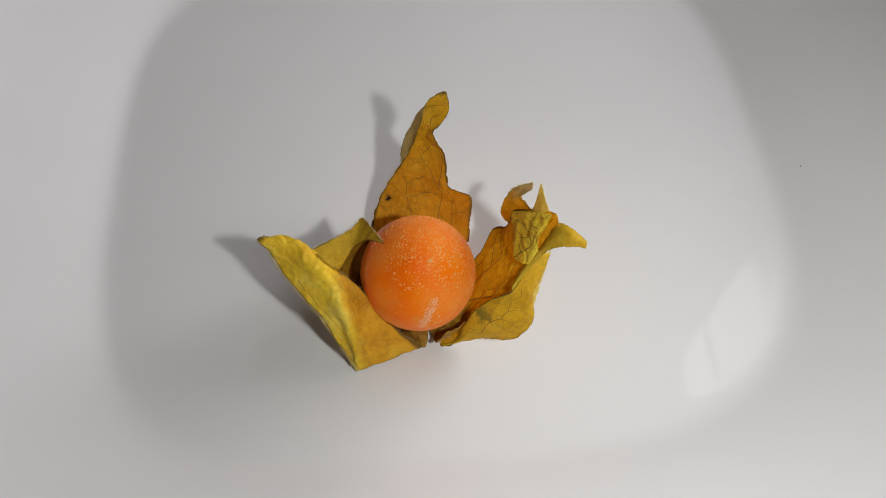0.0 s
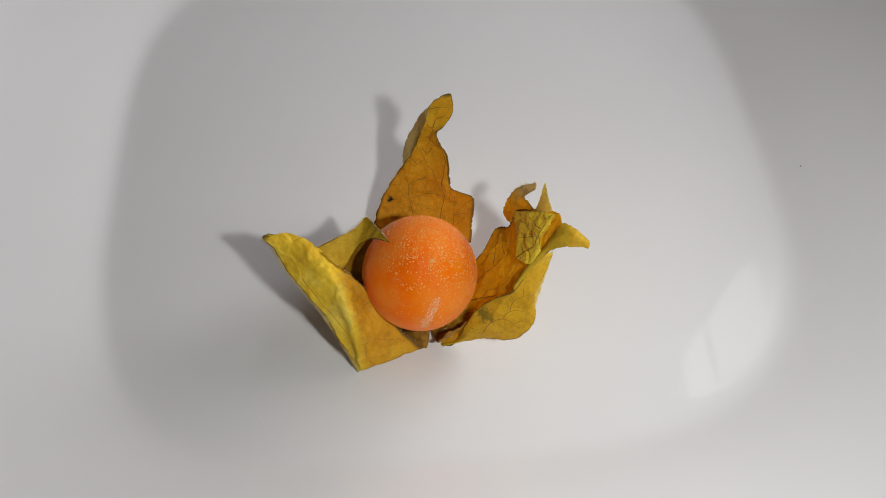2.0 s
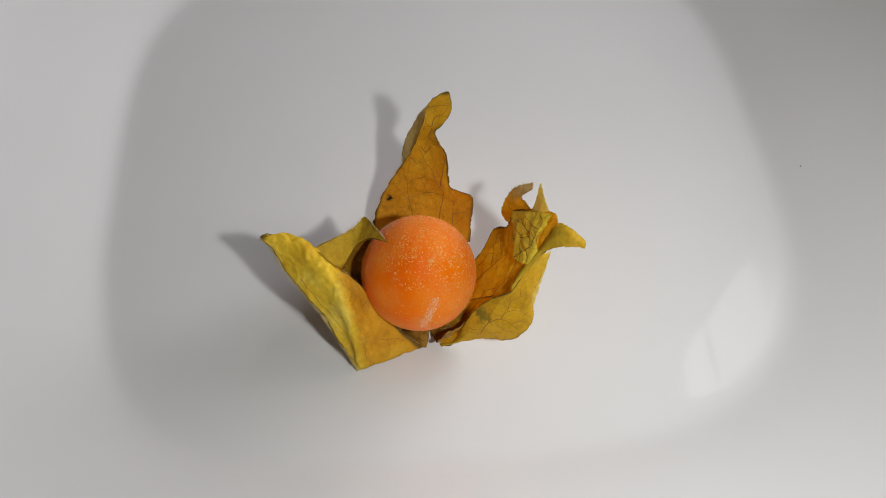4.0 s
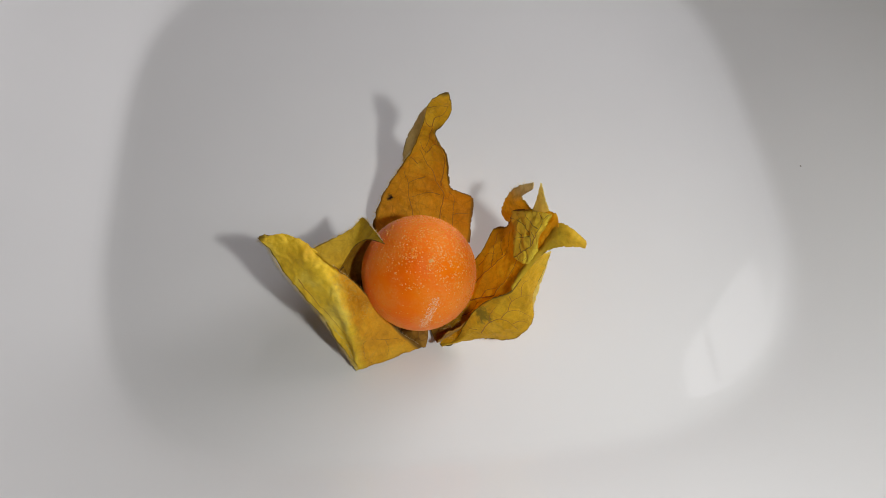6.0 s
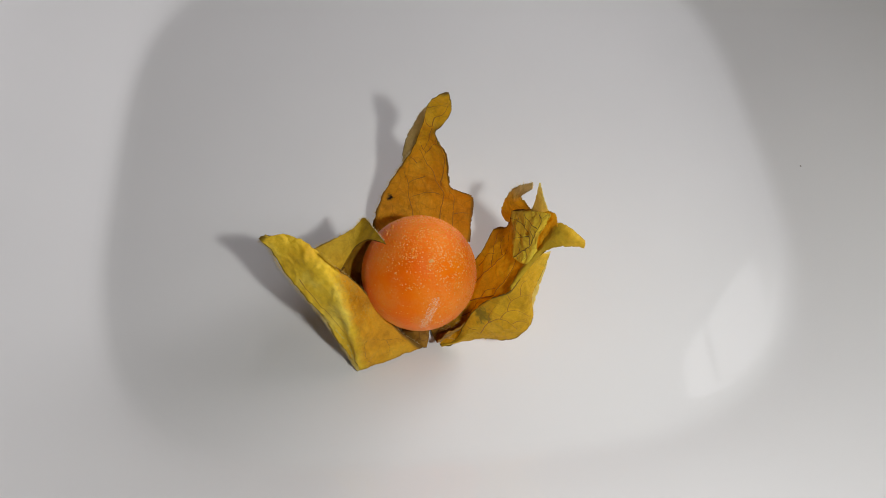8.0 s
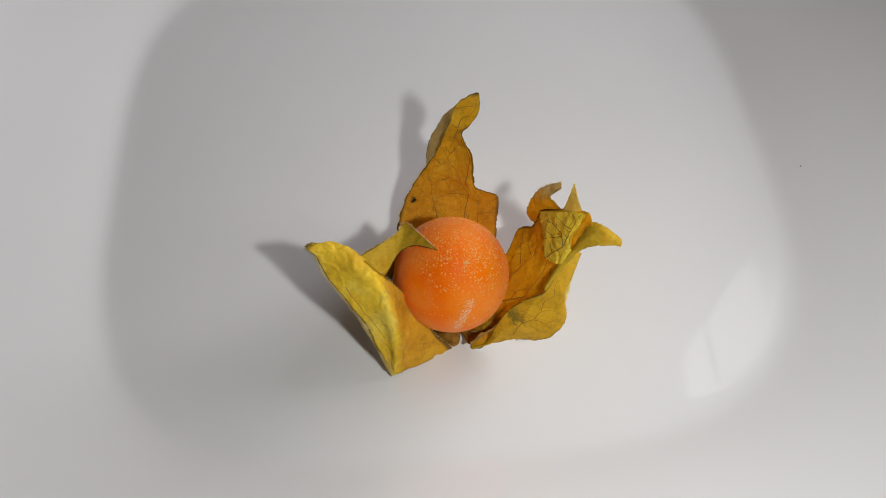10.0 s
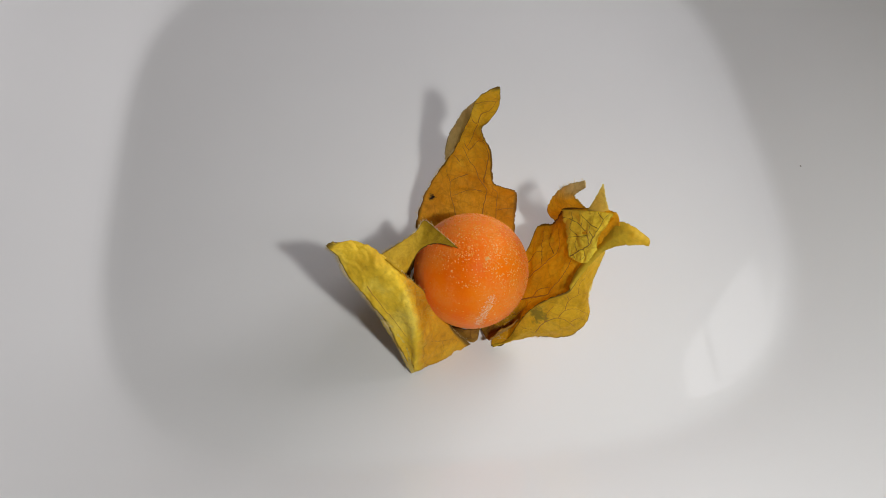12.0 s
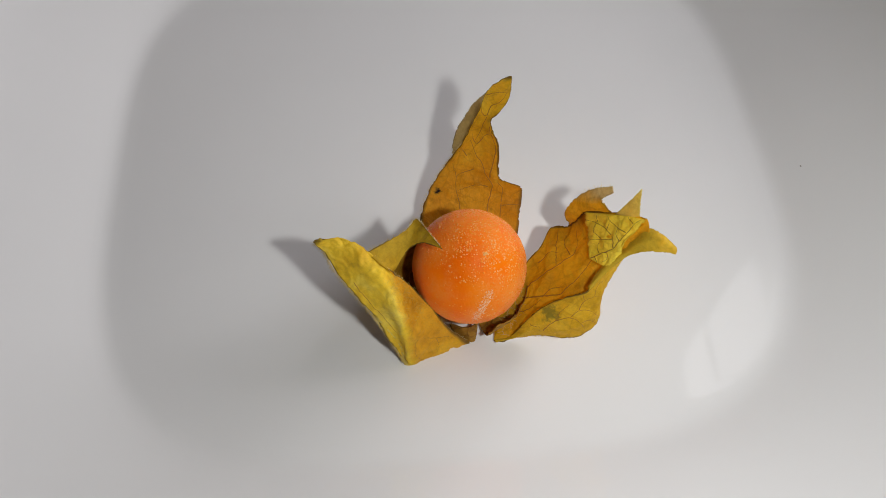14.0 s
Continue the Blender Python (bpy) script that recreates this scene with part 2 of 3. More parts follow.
TAN_SPOT = plain("tan_spot", (0.80, 0.38, 0.09), 0.6, 900.0)
DUST = plain("dark_dust", (0.20, 0.18, 0.17), 0.8, 300.0)


# ---- building helpers ----
def mesh_object(name, bm, mat, smooth=True):
    me = bpy.data.meshes.new(name)
    for f in bm.faces:
        f.smooth = smooth
    bm.to_mesh(me)
    bm.free()
    me.materials.append(mat)
    return new(name, me)


def part(name, bm, mat, parent, label="", at=(0, 0, 0)):
    ob = mesh_object(name, bm, mat)
    ob.parent = parent
    ob.location = at
    return tagged(ob, label)


def box(bm, size, m):
    bmesh.ops.create_cube(bm, size=1.0, matrix=m @ Matrix.Diagonal((*size, 1)))


def spline(points, t):
    """A smooth curve through points, t from 0 to 1."""
    n = len(points) - 1
    x = min(max(t, 0), 1) * n
    i = min(int(x), n - 1)
    f = x - i
    p1, p2 = points[i], points[i + 1]
    p0 = points[i - 1] if i else p1 * 2 - p2
    p3 = points[i + 2] if i + 2 <= n else p2 * 2 - p1
    return 0.5 * (2 * p1 + (p2 - p0) * f + (2 * p0 - 5 * p1 + 4 * p2 - p3) * f * f + (3 * p1 - p0 - 3 * p2 + p3) * f ** 3)


# ---- the dish and the room ----
DISH_A, DISH_B, DISH_POWER, DISH_TURN = 0.0677, 0.0655, 3.4, radians(5.1)


def ring(grow, z, count):
    """Points on a rounded square, grown outwards by so many metres."""
    for i in range(count):
        a = 2 * math.pi * i / count
        c, s = math.cos(a), math.sin(a)
        r = (abs(c) ** DISH_POWER + abs(s) ** DISH_POWER) ** (-1 / DISH_POWER)
        x, y = c * r * (DISH_A + grow), s * r * (DISH_B + grow)
        yield Vector((x * math.cos(DISH_TURN) - y * math.sin(DISH_TURN), x * math.sin(DISH_TURN) + y * math.cos(DISH_TURN), z))


def build_dish():
    profile = [(-0.060, 0), (-0.05, 0), (-0.035, 0), (-0.02, 0), (-0.01, 0), (-0.004, 0), (-0.0017, 0.00003), (-0.0004, 0.0002), (0.0008, 0.0006), (0.0021, 0.0012), (0.0041, 0.0023), (0.008, 0.0045), (0.013, 0.0072),
               (0.019, 0.0107), (0.025, 0.0147), (0.031, 0.0196), (0.036, 0.025), (0.039, 0.029), (0.0405, 0.0305), (0.0425, 0.0305), (0.0435, 0.029),
               (0.041, 0.0245), (0.036, 0.0175), (0.029, 0.0105), (0.020, 0.0048), (0.010, 0.0), (0.004, -0.003), (0.0, -0.0045), (-0.001, -0.007), (-0.004, -0.0075), (-0.007, -0.0055), (-0.03, -0.005), (-0.060, -0.005)]
    bm = bmesh.new()
    count = 192
    rings = [[bm.verts.new(p) for p in ring(g, z, count)] for g, z in profile]
    for a, b in zip(rings, rings[1:]):
        for i in range(count):
            bm.faces.new((a[i], a[(i + 1) % count], b[(i + 1) % count], b[i]))
    bm.faces.new(reversed(rings[0]))
    bm.faces.new(rings[-1])
    bmesh.ops.recalc_face_normals(bm, faces=bm.faces)
    return tagged(mesh_object("dish", bm, PORCELAIN), "white glazed porcelain square dish with rounded corners", "dish")


def build_room():
    west, east, half, thick, base = -0.7, WALL_X, 0.7, 0.06, -0.0075
    wide, mid = east - west, (east + west) / 2
    bm = bmesh.new()
    box(bm, (wide, 2 * half, 0.04), pose(mid, 0, base - 0.02))
    tagged(mesh_object("table_top", bm, TABLE_WOOD, False), "pale wooden table top under the dish", "table", kind="structure")
    for name, x, y, rz, long in (("wall_north", mid, half + thick / 2, 0, wide), ("wall_south", mid, -half - thick / 2, 0, wide), ("wall_west", west - thick / 2, 0, 90, 2 * half)):
        bm = bmesh.new()
        box(bm, (long, thick, CEILING + 0.05), pose(x, y, CEILING / 2 - 0.02, 0, 0, rz))
        tagged(mesh_object(name, bm, WALL_PAINT, False), "plain matt beige room wall", "wall", kind="structure")
    bm = bmesh.new()
    x = east + thick / 2
    for y0, y1, z0, z1 in ((-half, WIN_NEAR, -0.045, CEILING + 0.005), (WIN_FAR, half, -0.045, CEILING + 0.005), (WIN_NEAR, WIN_FAR, -0.045, SILL), (WIN_NEAR, WIN_FAR, HEAD, CEILING + 0.005)):
        box(bm, (thick, y1 - y0, z1 - z0), pose(x, (y0 + y1) / 2, (z0 + z1) / 2))
    tagged(mesh_object("wall_east", bm, WALL_PAINT, False), "plain matt beige wall round the window", "wall", kind="structure")
    bm = bmesh.new()
    box(bm, (wide, 2 * half, 0.05), pose(mid, 0, CEILING + 0.031))
    tagged(mesh_object("ceiling", bm, WALL_PAINT, False), "plain matt beige ceiling", "ceiling", kind="structure")


def build_window():
    """The window's white frame and its two cross bars."""
    bm = bmesh.new()
    # the broad bar is added to keep the low pane's reflection off the dish
    for low, high in ((SILL, SILL + 0.01), (0.27, 0.44), (0.57, 0.582), (HEAD - 0.01, HEAD)):
        box(bm, (0.004, WIN_FAR - WIN_NEAR, high - low), pose(WALL_X - 0.0035, (WIN_NEAR + WIN_FAR) / 2, (low + high) / 2))
    for y in (WIN_NEAR + 0.005, WIN_FAR - 0.005):
        box(bm, (0.006, 0.01, HEAD - SILL), pose(WALL_X - 0.0035, y, (SILL + HEAD) / 2))
    tagged(mesh_object("window_1", bm, WINDOW_PAINT, False), "white framed window with two cross bars", "window", kind="structure")


build_dish()
build_room()
build_window()

# ---- the physalis: husk lobes as curved sheets hung between ribs, in millimetres from the point under the berry ----
PLACE = Vector((-0.00354, -0.03585, 0))
TOP_RAILS = [
    [(-9.2, 12.6, 2.9), (-9.4, 14.8, 4.4), (-8.5, 17.1, 6.9), (-7.2, 19.3, 8.9), (-5.6, 20.9, 10.9), (-4.3, 21.6, 12.9), (-2.9, 21.7, 15.9), (-1.7, 22.1, 17.9), (-0.5, 23.0, 20.9), (0.6, 23.1, 25.4), (1.3, 22.6, 29.4), (2.8, 21.7, 32.9), (4.4, 20.7, 34.9)],
    [(-0.7, 12.6, 0.9), (-0.7, 14.6, 3.9), (-0.2, 16.8, 6.5), (-0.2, 18.6, 8.7), (0.2, 19.4, 10.3), (0.4, 20.3, 11.7), (0.6, 21.6, 14.1), (1.2, 22.7, 17.3), (1.2, 23.1, 20.5), (2.0, 22.9, 23.9), (3.2, 22.5, 28.3), (3.7, 21.7, 32.1), (4.6, 20.7, 34.9)],
    [(9.3, 11.1, 4.0), (9.6, 13.8, 7.5), (9.7, 16.1, 10.5), (9.3, 16.5, 11.5), (7.0, 17.4, 11.8), (5.5, 18.1, 12.2), (5.1, 19.3, 14.4), (4.7, 20.5, 18.4), (3.0, 21.2, 23.4), (3.8, 21.4, 25.4), (5.3, 21.8, 28.9), (5.1, 21.3, 32.9), (4.8, 20.6, 34.9)],
]
FOLD_RAILS = [
    [(-3.6, 22.0, 14.5), (-3.4, 23.6, 16.2), (-2.6, 25.4, 18.1), (-1.8, 25.7, 19.7), (-0.4, 26.0, 23.1), (1.3, 23.6, 28.5)],
    [(-2.3, 21.8, 15.1), (-1.3, 22.6, 17.3), (0.0, 23.7, 20.1), (0.7, 23.9, 22.3), (1.2, 23.8, 24.9), (1.7, 22.8, 29.1)],
]
LEFT_RAILS = [
    [(-10.9, -13.4, 0.4), (-13.2, -11.2, 5.3), (-16.1, -8.6, 11.1), (-19.7, -5.8, 15.8), (-22.7, -2.8, 18.1), (-24.2, -0.7, 20.9), (-25.9, 0.3, 22.3)],
    [(-10.7, -13.5, 0.6), (-11.9, -10.8, 6.9), (-14.1, -8.6, 13.0), (-17.6, -5.4, 17.4), (-20.8, -2.2, 20.2), (-22.8, -0.3, 21.8), (-25.9, 0.3, 22.3)],
    [(-10.1, -13.6, 0.7), (-10.7, -11.5, 8.8), (-12.2, -8.9, 15.2), (-14.2, -5.6, 18.8), (-17.6, -2.6, 20.9), (-21.0, 0.8, 22.3), (-25.7, 0.3, 22.5)],
    [(-5.7, -11.7, 0.5), (-7.1, -9.3, 7.0), (-9.6, -6.4, 12.6), (-12.7, -3.6, 16.6), (-16.0, -1.9, 19.6), (-19.9, 0.6, 21.9), (-25.7, 0.4, 22.5)],
    [(0.5, -9.0, 0.5), (-3.7, -8.0, 5.6), (-7.4, -5.6, 11.2), (-11.4, -3.4, 15.7), (-14.0, -2.6, 18.6), (-18.6, -0.2, 21.0), (-25.5, 0.6, 22.5)],
]
FLAP_RAILS = [
    [(-17.5, -0.7, 20.5), (-14.2, 1.6, 20.2), (-11.0, 3.9, 20.0), (-9.4, 5.9, 20.1), (-7.4, 2.9, 21.6), (-5.0, -1.4, 23.6)],
    [(-15.0, -2.5, 19.6), (-12.7, 0.1, 19.2), (-10.3, 2.8, 19.5), (-8.8, 3.6, 20.4), (-7.1, 1.6, 21.8), (-5.0, -1.4, 23.6)],
    [(-13.2, -2.8, 16.8), (-11.9, -0.6, 17.8), (-10.3, 0.9, 19.0), (-8.6, 1.0, 20.6), (-7.0, 0.1, 22.1), (-5.0, -1.4, 23.6)],
]
RIM_RAILS = [
    [(-16.9, -7.5, 10.1), (-14.7, -9.6, 6.9), (-13.2, -11.0, 3.5), (-12.0, -12.5, 1.6), (-11.0, -13.6, 0.3)],
    [(-15.7, -8.4, 11.7), (-13.3, -10.3, 8.5), (-12.0, -11.6, 5.3), (-11.2, -12.8, 2.7), (-10.5, -13.6, 0.7)],
]
INNER_RAILS = [
    [(-3.4, -6.2, 3.2), (-1.2, -7.0, 3.4), (0.4, -7.0, 3.6), (1.7, -6.5, 4.4)],
    [(-2.8, -7.0, 1.4), (-0.9, -7.9, 1.5), (0.5, -8.3, 1.8), (1.6, -7.7, 1.9)],
    [(-2.0, -7.6, 0.5), (-0.4, -8.6, 0.5), (0.6, -9.1, 0.4), (1.2, -9.1, 0.4)],
]
# an added sheet under the fold, there to keep window light out of the shadow
BLOCKER_RAILS = [
    [(-11.0, -12.4, 1.2), (-13.2, -9.6, 7.0), (-15.0, -6.0, 11.5), (-14.6, -1.5, 12.5), (-13.2, 1.5, 11.0)],
    [(-10.6, -12.0, 0.4), (-12.4, -9.0, 2.5), (-13.4, -5.0, 5.0), (-13.2, -1.0, 5.5), (-12.4, 1.2, 5.0)],
    [(-9.8, -11.6, 0.4), (-10.6, -8.5, 0.4), (-11.0, -4.0, 0.4), (-10.8, -0.5, 0.4), (-10.4, 1.5, 0.4)],
]
WALL_RAILS = [
    [(-14.8, 0.3, 12.5), (-13.8, 1.5, 15.5), (-11.2, 3.5, 16.5), (-7.6, 7.3, 14.0)],
    [(-12.3, 0.5, 6.5), (-12.1, 3.0, 7.5), (-10.5, 5.3, 8.5), (-7.4, 8.5, 8.0)],
    [(-8.6, -0.2, 2.0), (-9.8, 3.1, 2.5), (-9.1, 6.5, 3.0), (-6.2, 9.1, 3.5)],
]
RIGHT_RAILS = [
    [(4.9, -3.5, 1.5), (9.5, 4.1, 7.6), (11.5, 6.3, 10.1), (13.5, 9.3, 11.2), (15.5, 8.4, 13.7), (16.2, 7.7, 17.2), (16.3, 7.4, 20.2), (18.2, 4.3, 25.2), (20.0, 2.3, 28.1), (21.7, 0.2, 30.1)],
    [(4.4, -5.9, 0.5), (8.4, -2.2, 5.4), (10.8, -0.1, 9.7), (13.1, 1.9, 12.9), (15.3, 1.3, 16.1), (16.6, 1.4, 19.1), (17.3, 1.4, 21.5), (19.1, 0.2, 25.1), (20.9, -0.6, 27.7), (22.0, -1.2, 29.5)],
    [(3.8, -8.8, 0.3), (6.6, -8.7, 1.0), (10.0, -6.8, 7.0), (13.1, -6.6, 12.0), (16.3, -6.5, 15.5), (18.3, -4.5, 18.4), (19.2, -3.0, 20.7), (20.5, -3.1, 23.7), (21.9, -3.4, 25.9), (23.1, -3.7, 27.1)],
]
MARGIN_RAILS = [
    [(15.4, -6.0, 17.6), (18.1, -2.9, 20.7), (20.4, -1.8, 24.7), (21.8, -1.0, 28.3), (22.9, -1.2, 29.3), (24.4, -2.6, 29.5), (26.1, -4.4, 29.5)],
    [(15.5, -6.4, 18.0), (18.1, -3.8, 21.3), (20.4, -2.9, 25.1), (21.9, -2.8, 28.3), (23.2, -3.1, 29.3), (24.4, -4.1, 29.5), (26.1, -5.0, 29.4)],
    [(15.6, -6.6, 17.6), (18.3, -4.3, 20.7), (20.4, -3.5, 24.4), (22.2, -3.9, 26.7), (23.8, -4.5, 27.9), (24.9, -4.9, 28.5), (26.0, -5.4, 28.9)],
]
CURL_RAILS = [
    [(16.3, 9.1, 13.2), (14.5, 9.8, 15.7), (14.7, 10.3, 18.2), (15.5, 10.2, 21.2), (17.0, 9.6, 24.2), (19.1, 8.9, 26.2)],
    [(17.4, 6.3, 19.2), (16.1, 7.9, 19.2), (15.8, 8.5, 20.7), (16.3, 8.3, 22.7), (17.4, 8.1, 24.9), (19.1, 8.4, 26.2)],
    [(18.9, 3.4, 25.5), (18.4, 4.8, 25.0), (17.7, 5.9, 24.8), (17.2, 6.6, 25.2), (17.6, 7.1, 25.7), (18.9, 7.3, 26.4)],
]
SPIKE_RAILS = [
    [(18.6, 3.4, 25.9), (19.0, 3.1, 30.1), (19.0, 2.5, 34.6)],
    [(19.6, 1.5, 28.1), (19.5, 2.4, 31.1), (19.1, 2.5, 34.6)],
    [(20.8, 0.9, 29.6), (20.0, 1.7, 32.1), (19.2, 2.5, 34.6)],
]
PATCH_RAILS = [
    [(16.3, 6.9, 20.6), (16.3, 4.3, 20.1), (16.2, 1.6, 19.5), (16.1, -1.1, 18.9)],
    [(18.1, 3.7, 25.4), (17.9, 1.4, 23.7), (17.8, -0.1, 21.9), (17.3, -2.6, 19.9)],
    [(20.1, 1.3, 28.7), (19.9, -0.4, 27.1), (19.3, -1.4, 24.3), (18.3, -3.4, 20.9)],
    [(21.5, -0.2, 30.3), (20.8, -0.8, 28.3), (20.0, -1.6, 26.0), (19.1, -2.5, 22.7)],
]
FRONT_RAILS = [
    [(4.0, -8.6, 0.4), (6.6, -8.3, 2.2), (9.3, -6.6, 9.1), (12.2, -6.5, 14.3), (15.5, -6.4, 17.2), (17.6, -4.4, 19.6), (18.9, -3.0, 21.6), (20.0, -2.7, 22.7)],
    [(4.1, -8.8, 0.4), (7.6, -8.9, 3.2), (10.7, -8.3, 8.8), (14.0, -8.5, 12.8), (17.0, -7.3, 15.2), (18.3, -4.8, 17.9), (19.5, -3.1, 20.3), (20.6, -2.2, 21.9)],
    [(4.1, -8.9, 0.4), (8.4, -8.8, 2.8), (12.0, -9.3, 7.2), (15.7, -10.1, 10.8), (18.5, -8.3, 13.6), (19.0, -5.2, 16.3), (20.2, -3.0, 18.7), (21.4, -1.7, 20.9)],
    [(4.2, -8.9, 0.3), (9.2, -8.3, 1.8), (13.5, -9.4, 4.8), (17.2, -10.8, 8.5), (19.6, -8.6, 11.6), (19.3, -5.5, 14.6), (20.8, -2.9, 17.1), (22.0, -1.3, 20.1)],
]
UNDER_RAILS = [
    [(19.4, -7.9, 10.3), (20.5, -4.4, 12.4), (21.6, -1.6, 15.4), (22.4, 0.6, 18.1)],
    [(18.4, -7.6, 10.2), (18.9, -4.4, 12.4), (19.9, -2.1, 15.4), (21.1, -0.3, 18.7)],
]
# the main veins of the lobes, as (across, along) on each sheet
TOP_VEINS = [
    [(0.73, 0.05), (0.70, 0.15), (0.77, 0.33), (0.70, 0.47), (0.48, 0.53), (0.22, 0.59)],
    [(0.47, 0.08), (0.38, 0.20), (0.27, 0.33), (0.10, 0.42)],
    [(0.80, 0.38), (0.90, 0.52), (0.93, 0.57), (0.88, 0.62), (0.93, 0.66)],
    [(0.83, 0.04), (0.82, 0.16), (0.85, 0.32)],
    [(0.72, 0.26), (0.60, 0.28), (0.47, 0.25), (0.38, 0.23)],
    [(0.55, 0.44), (0.35, 0.38), (0.27, 0.33)],
    [(0.47, 0.57), (0.70, 0.62), (0.88, 0.62)],
    [(0.47, 0.57), (0.33, 0.59), (0.20, 0.63)],
    [(0.58, 0.75), (0.45, 0.80), (0.73, 0.82), (0.83, 0.86)],
    [(0.58, 0.75), (0.18, 0.75), (0.02, 0.77)],
    [(0.58, 0.75), (0.63, 0.68), (0.37, 0.59)],
    [(0.02, 0.82), (0.25, 0.85), (0.53, 0.87), (0.88, 0.86)],
    [(0.82, 0.12), (0.88, 0.12), (0.98, 0.11)],
    [(0.33, 0.49), (0.20, 0.51), (0.08, 0.52)],
]
RIGHT_VEINS = [
    [(0.48, 0.10), (0.75, 0.22), (0.88, 0.32), (0.83, 0.38), (0.73, 0.47), (0.70, 0.55)],
    [(0.42, 0.12), (0.52, 0.23), (0.58, 0.32), (0.52, 0.41), (0.40, 0.47), (0.18, 0.51)],
    [(0.58, 0.32), (0.40, 0.33), (0.22, 0.36), (0.07, 0.38)],
    [(0.52, 0.41), (0.33, 0.39), (0.17, 0.42)],
    [(0.80, 0.24), (0.78, 0.28), (0.83, 0.35)],
    [(0.23, 0.19), (0.30, 0.27), (0.42, 0.34)],
    [(0.68, 0.11), (0.80, 0.18), (0.83, 0.24)],
]
PATCH_VEINS = [
    [(0.05, 1.00), (0.32, 0.85), (0.58, 0.74), (0.63, 0.59), (0.68, 0.38), (0.78, 0.18), (0.90, 0.03)],
    [(0.58, 0.74), (0.47, 0.52), (0.33, 0.30), (0.18, 0.20), (0.02, 0.17)],
    [(0.68, 0.38), (0.50, 0.26), (0.37, 0.12), (0.33, 0.03)],
    [(0.33, 0.30), (0.37, 0.12)],
    [(0.47, 0.52), (0.28, 0.54), (0.03, 0.62)],
    [(0.32, 0.85), (0.22, 0.74), (0.28, 0.54)],
    [(0.48, 0.78), (0.55, 0.90), (0.47, 0.96)],
    [(0.63, 0.59), (0.50, 0.41), (0.50, 0.26)],
    [(0.18, 0.91), (0.30, 1.00)],
    [(0.78, 0.18), (0.65, 0.07), (0.63, 0.01)],
    [(0.18, 0.20), (0.18, 0.04)],
    [(0.28, 0.54), (0.15, 0.40), (0.18, 0.20)],
]
FRONT_VEINS = [
    [(0.62, 0.25), (0.43, 0.33), (0.42, 0.41), (0.60, 0.45), (0.85, 0.46)],
    [(0.42, 0.41), (0.37, 0.47), (0.50, 0.53), (0.83, 0.56)],
    [(0.37, 0.47), (0.23, 0.53), (0.30, 0.60), (0.60, 0.66)],
    [(0.43, 0.33), (0.25, 0.38), (0.17, 0.44)],
    [(0.47, 0.25), (0.27, 0.23), (0.13, 0.23)],
    [(0.23, 0.53), (0.05, 0.54)],
    [(0.30, 0.60), (0.17, 0.65), (0.28, 0.71)],
    [(0.60, 0.45), (0.68, 0.50), (0.92, 0.53)],
]
LEFT_VEINS = [
    [(0.67, 0.14), (0.80, 0.12), (0.90, 0.11), (0.95, 0.07)],
    [(0.63, 0.15), (0.58, 0.11), (0.58, 0.05), (0.65, 0.00)],
    [(0.15, 0.55), (0.13, 0.47), (0.13, 0.38), (0.18, 0.28), (0.25, 0.21)],
    [(0.80, 0.12), (0.80, 0.07), (0.77, 0.03)],
]
TOP_HINGE = Vector((0.5, 7.1, 1.0))
LEFT_HINGE = Vector((-5.3, -7.7, 1.0))
RIGHT_HINGE = Vector((4.4, -7.7, 1.0))



UPPER = Vector((0, -0.5, 0.86))  # the side on which the lobes show their veins


def surface(rails, u, v):
    """The smooth sheet between ribs."""
    return spline([spline(r, v) for r in rails], u)


def crumpled(p, normal, crumple, seed):
    """A point of a sheet after its folds and wrinkles."""
    w = noise.noise(p * 0.22 + Vector((seed, 0, 0))) + 0.5 * noise.noise(p * 0.6 + Vector((0, seed, 0))) + 0.2 * noise.noise(p * 1.7) + 0.16 * noise.noise(p * 2.6)
    w -= 0.55 * max(0.0, 1 - abs(noise.noise(p * 0.33 + Vector((seed, 5, 0)))) * 5)
    q = p + normal * w * crumple
    q.z = max(q.z, 0.25)
    return q


def normal_at(rails, u, v):
    a = surface(rails, u, min(v + 0.01, 1)) - surface(rails, u, max(v - 0.01, 0))
    b = surface(rails, min(u + 0.01, 1), v) - surface(rails, max(u - 0.01, 0), v)
    n = a.cross(b)
    return n.normalized() if n.length > 1e-6 else Vector((0, 0, 1))


def sheet(rails, hinge, along, across, ragged=0.25, crumple=0.35, seed=0.0, lift=0.0):
    """A husk sheet through ribs: crumpled, with torn margins."""
    rails = [[Vector(p) for p in r] for r in rails]
    bm = bmesh.new()
    uv = bm.loops.layers.uv.new("UVMap")
    where, verts = {}, []
    for j in range(along + 1):
        v = j / along
        width = max((surface(rails, 1, v) - surface(rails, 0, v)).length, 1.0)
        line = []
        for i in range(across + 1):
            u = i / across
            uu = u
            if i == 0 or i == across:
                shift = noise.noise(Vector((v * 24, 7.3 * (u > 0.5) + seed, 1.7))) + 0.6 * noise.noise(Vector((v * 70, 3.1 * (u > 0.5) + seed, 9.2)))
                uu = u + (1 if i == 0 else -1) * max(0, shift) * ragged / width
            n = normal_at(rails, uu, v)
            q = crumpled(surface(rails, uu, v), n, crumple, seed) + (n if n.dot(UPPER) > 0 else -n) * lift
            vert = bm.verts.new((q - hinge) * MM)
            where[vert] = (u, v)
            line.append(vert)
        verts.append(line)
    for j in range(along):
        for i in range(across):
            bm.faces.new((verts[j][i], verts[j][i + 1], verts[j + 1][i + 1], verts[j + 1][i]))
